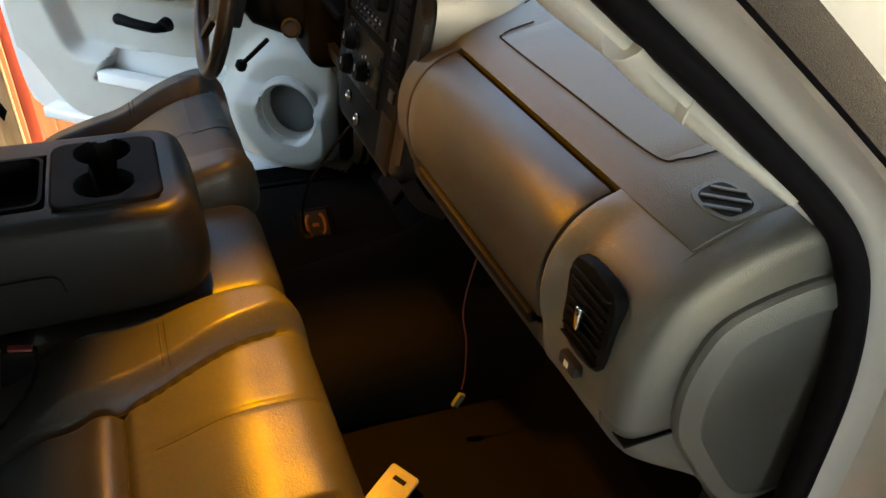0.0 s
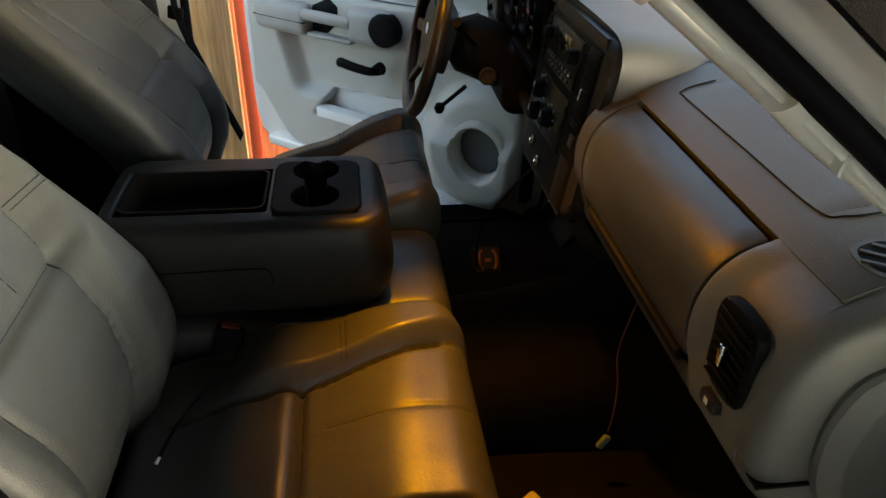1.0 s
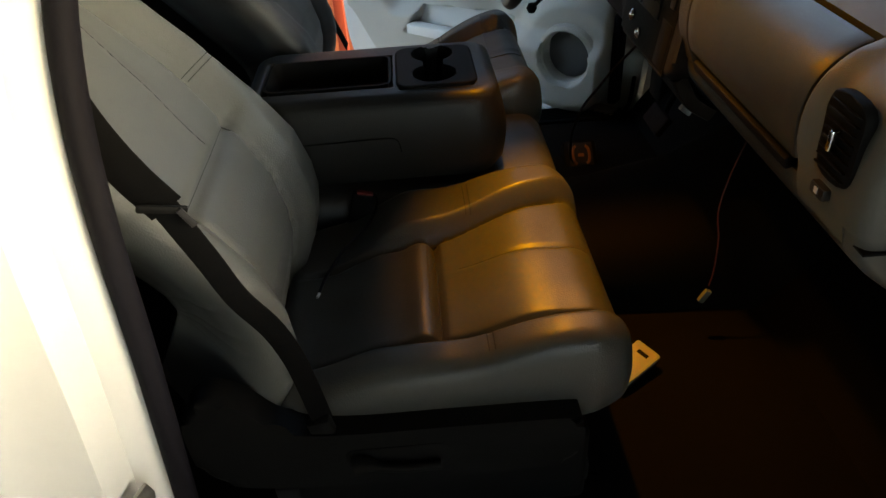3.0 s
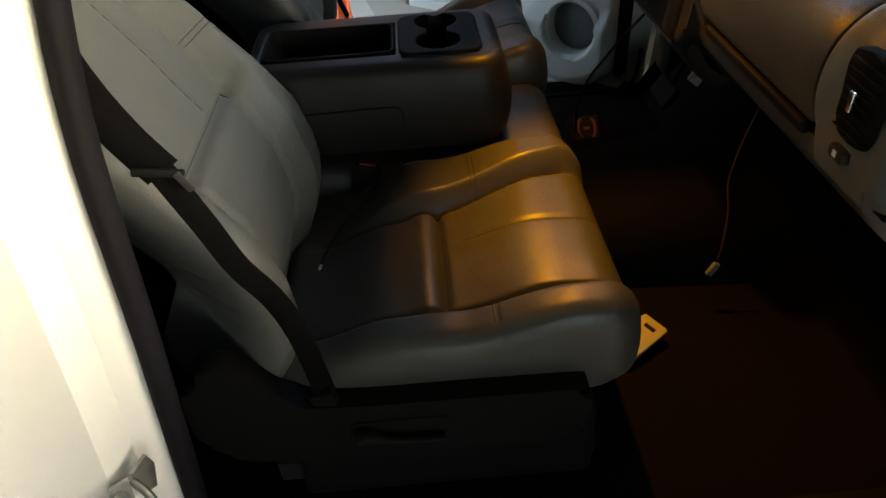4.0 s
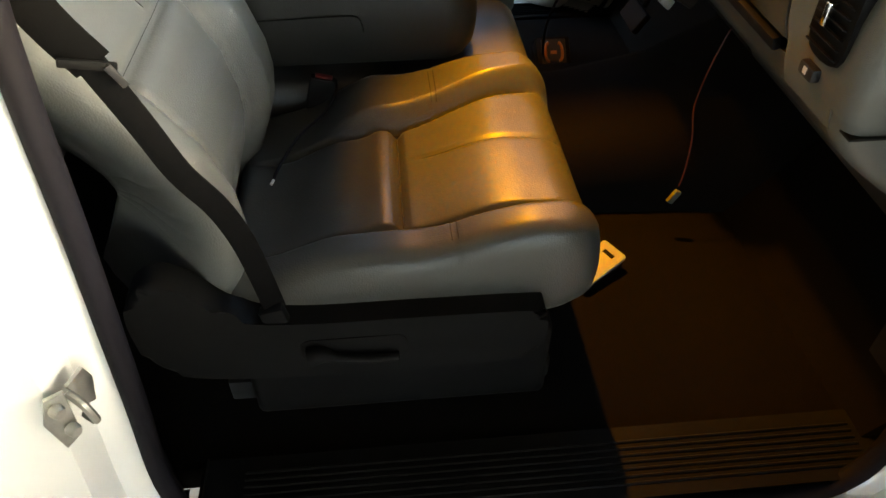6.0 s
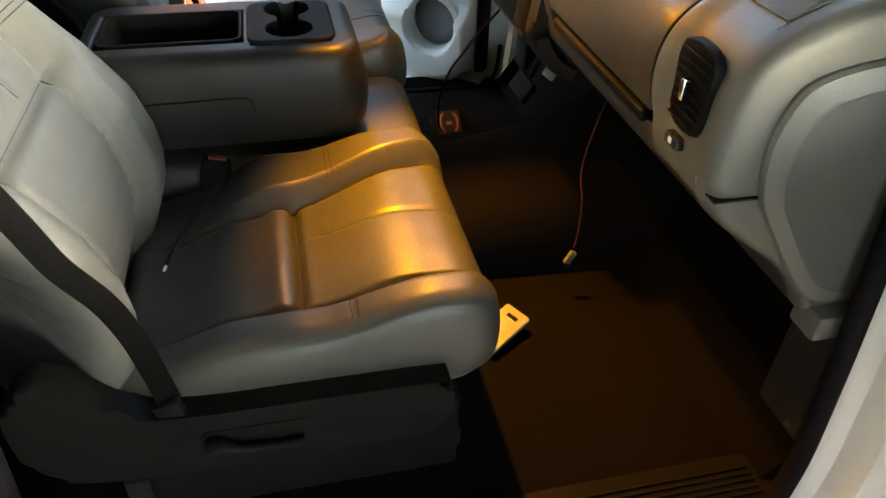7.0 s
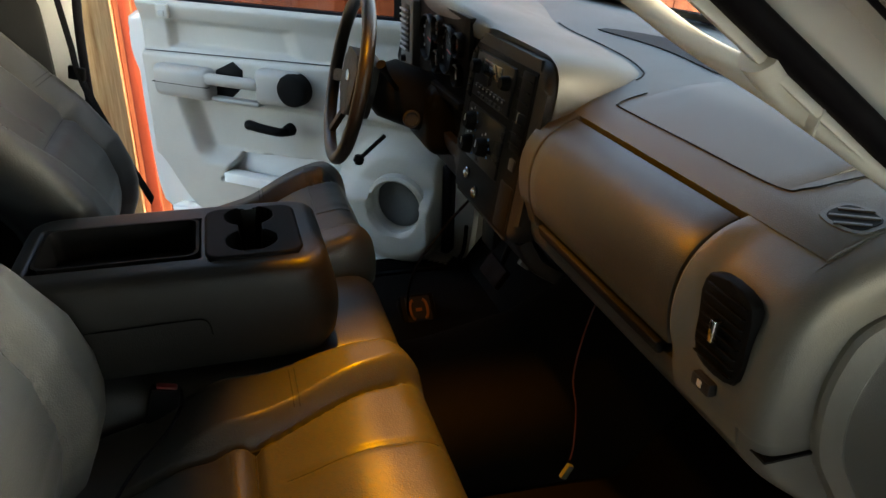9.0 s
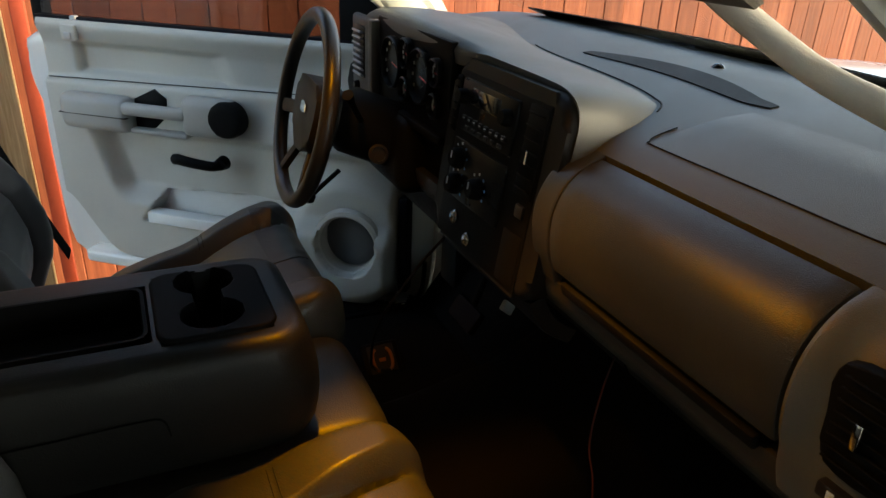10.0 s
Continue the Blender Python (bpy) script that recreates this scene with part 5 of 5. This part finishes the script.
def passenger_door():
    """The open door beside the photographer; only its outline and glass matter for the light."""
    u, nv = Vector((-0.19, -0.982, 0)), Vector((-0.982, 0.19, 0))
    D = Matrix.Translation((1.22, -1.22, 0)) @ Matrix((u, (0, 0, 1), nv)).transposed().to_4x4()
    d = thing("passenger_door", (0.9, -1.4, 0.62), "open white passenger door with grey vinyl panel", "car door")
    shell = curve([(-0.24, 0.72), (-0.20, 0.645), (-0.10, 0.622), (0.5, 0.612), (0.93, 0.62), (1.01, 0.68), (1.03, 0.9), (1.03, 1.2), (1.02, 1.40), (0.5, 1.405), (-0.1, 1.40), (-0.24, 1.39), (-0.255, 1.0)], 5, closed=True)
    part("door_shell", prism([(p[0], p[1]) for p in shell], D @ Matrix.Translation((0, 0, -0.17)), 0.15, 0.018, 4), WHITE, d, "white painted steel door shell")
    part("trim_panel", xf(rbox(-0.15, 0.98, 0.68, 1.41, -0.03, 0.03, 0.02, 3), D), DOORP, d)
    part("armrest", xf(rbox(0.30, 0.92, 1.11, 1.20, 0.02, 0.085, 0.02, 3), D), DOORP, d)
    g = part("window_glass", xf(rbox(-0.02, 0.985, 1.40, 1.86, -0.012, -0.007, 0), D), GLASS, d)
    g.visible_shadow = False
    fr = curve([(1.005, 1.38), (1.0, 1.55), (0.97, 1.80), (0.92, 1.87), (0.6, 1.885), (0.35, 1.87), (0.15, 1.76), (-0.05, 1.58), (-0.22, 1.42)], 6)
    part("window_frame", tube([D @ Vector((x, y, -0.03)) for x, y in fr], 0, 10, flat=(0.05, 0.04, tuple(nv))), BLACK, d)


# ---- yard objects beside the door, and loose things in the cab ----
def clutter():
    pb = thing("board_stack", (-0.3, 1.95, 0), "weathered pale boards standing upright beside an orange post", "boards")
    x = -1.3
    for k, w in enumerate((0.22, 0.18, 0.24, 0.2, 0.16, 0.15, 0.165)):
        part("board", rbox(x, x + w - 0.006, 1.93 + 0.006 * (k % 2), 1.97, 0.0, 2.35, 0.004, 1), PALEWOOD, pb)
        x += w
    solo("orange_post", rbox(0.045, 0.09, 1.86, 1.92, 0.0, 2.4, 0.006), ORANGE, "orange painted upright post beside the boards", "post")
    # cream card reader lying on the carpet
    c = thing("card_device", (0.78, -0.385, 0.66), "cream plastic card box on the carpet by the seat", "card")
    m = pose(0.772, -0.385, 0.675, 6, -6, 34)
    part("cover", xf(prism(rounded(-0.058, 0.058, -0.030, 0.030, 0.006, 3), pose(0, 0, 0.010), 0.008, 0.002), m), CREAM, c, "cream plastic cover")
    part("case", xf(rbox(-0.052, 0.055, -0.027, 0.027, -0.012, 0.0105, 0.004), m), BLACK, c)
    part("slot", xf(rbox(0.030, 0.040, -0.014, 0.012, 0.0165, 0.0188, 0.001), m), BLACK, c)
    # red wire with connector
    r = thing("red_wire", (0.955, -0.28, 0.76), "thin red wire hanging from under the dash", "wire")
    part("wire", tube(curve([(1.02, -0.22, 1.16), (0.985, -0.225, 1.05), (0.962, -0.240, 0.955), (0.966, -0.258, 0.89), (0.963, -0.272, 0.82), (0.957, -0.277, 0.785)], 6), 0.0016, 8), REDWIRE, r)
    part("connector", xf(rbox(-0.007, 0.007, -0.005, 0.005, -0.016, 0.016, 0.002), pose(0.950, -0.281, 0.762, 0, 28, 0)), CONNECT, r, "pale green connector")
    # black cable to the module on the driver's floor
    k = solo("black_cable", tube(curve([(0.96, 0.30, 1.12), (0.945, 0.33, 1.075), (0.905, 0.345, 1.02), (0.862, 0.355, 0.955), (0.832, 0.37, 0.90), (0.82, 0.42, 0.80), (0.83, 0.47, 0.70), (0.845, 0.50, 0.655)], 8), 0.0035, 8), RUBBER, "thin black cable hanging from the dash", "cable")
    b = thing("control_module", (0.868, 0.52, 0.63), "black box with a gold round emblem on the driver floor", "box")
    bm = pose(0.868, 0.50, 0.672, 40, 0, 0)
    part("case", xf(rbox(-0.05, 0.05, -0.05, 0.05, -0.05, 0.012, 0.006), bm), BLACK, b)
    part("emblem_plate", xf(rbox(-0.036, 0.036, -0.040, 0.040, 0.0115, 0.0135, 0.001, 1), bm), DARKGREY, b, "dark square plate")
    for sg in (-1, 1):
        arc = [bm @ Vector((sg * (0.008 + 0.017 * math.sin(a) ** 0.6), 0.029 * math.cos(a), 0.0155)) for a in [math.pi * (0.06 + 0.88 * k / 14) for k in range(15)]]
        part("emblem", tube(arc, 0.0042, 6), GOLD, b, "gold curved emblem")
    part("emblem_bar", xf(rbox(-0.009, 0.009, -0.005, 0.005, 0.0125, 0.0152, 0.001), bm), GOLD, b)
    t = solo("release_tab", xf(rbox(-0.02, 0.02, -0.006, 0.006, -0.012, 0.012, 0.003), pose(1.045, 0.19, 0.962, 0, 40, 20)), GREYTAB, "small grey release tab under the dash", "lever")
    p = thing("parking_pedal", (1.0, 0.60, 0.9), "black brake pedal with worn rubber pad", "pedal")
    part("pedal_arm", tube(curve([(1.16, 0.40, 1.15), (1.12, 0.40, 0.98), (1.07, 0.40, 0.84)], 5), 0.009, 8), BLACK, p)
    part("pedal_pad", xf(rbox(-0.01, 0.01, -0.06, 0.06, -0.03, 0.03, 0.006), pose(1.055, 0.40, 0.83, 0, 35, 0)), RUBBER, p)


BLACK_LEATHER = mat("black_leather", (0.022, 0.021, 0.02), 0.33, grain=0.3, grain_size=500, cells=True)
yard()
light_blockers()
cab()
seat(-1, "car_seat", "grey leather passenger seat with sewn bolsters on a black base", LEATHER, LEATHER_SHADED)
seat(1, "car_seat", "grey leather driver seat, backrest darkened for shade, with a patched cushion", LEATHER_DARK, LEATHER_SHADED, dx=0.005, dz=0.03, back_dx=-0.012, tilt=0.26)
centre_seat()
console()
belt_and_buckles()
dashboard()
centre_stack()
instruments()
steering()
driver_door()
passenger_door()
clutter()
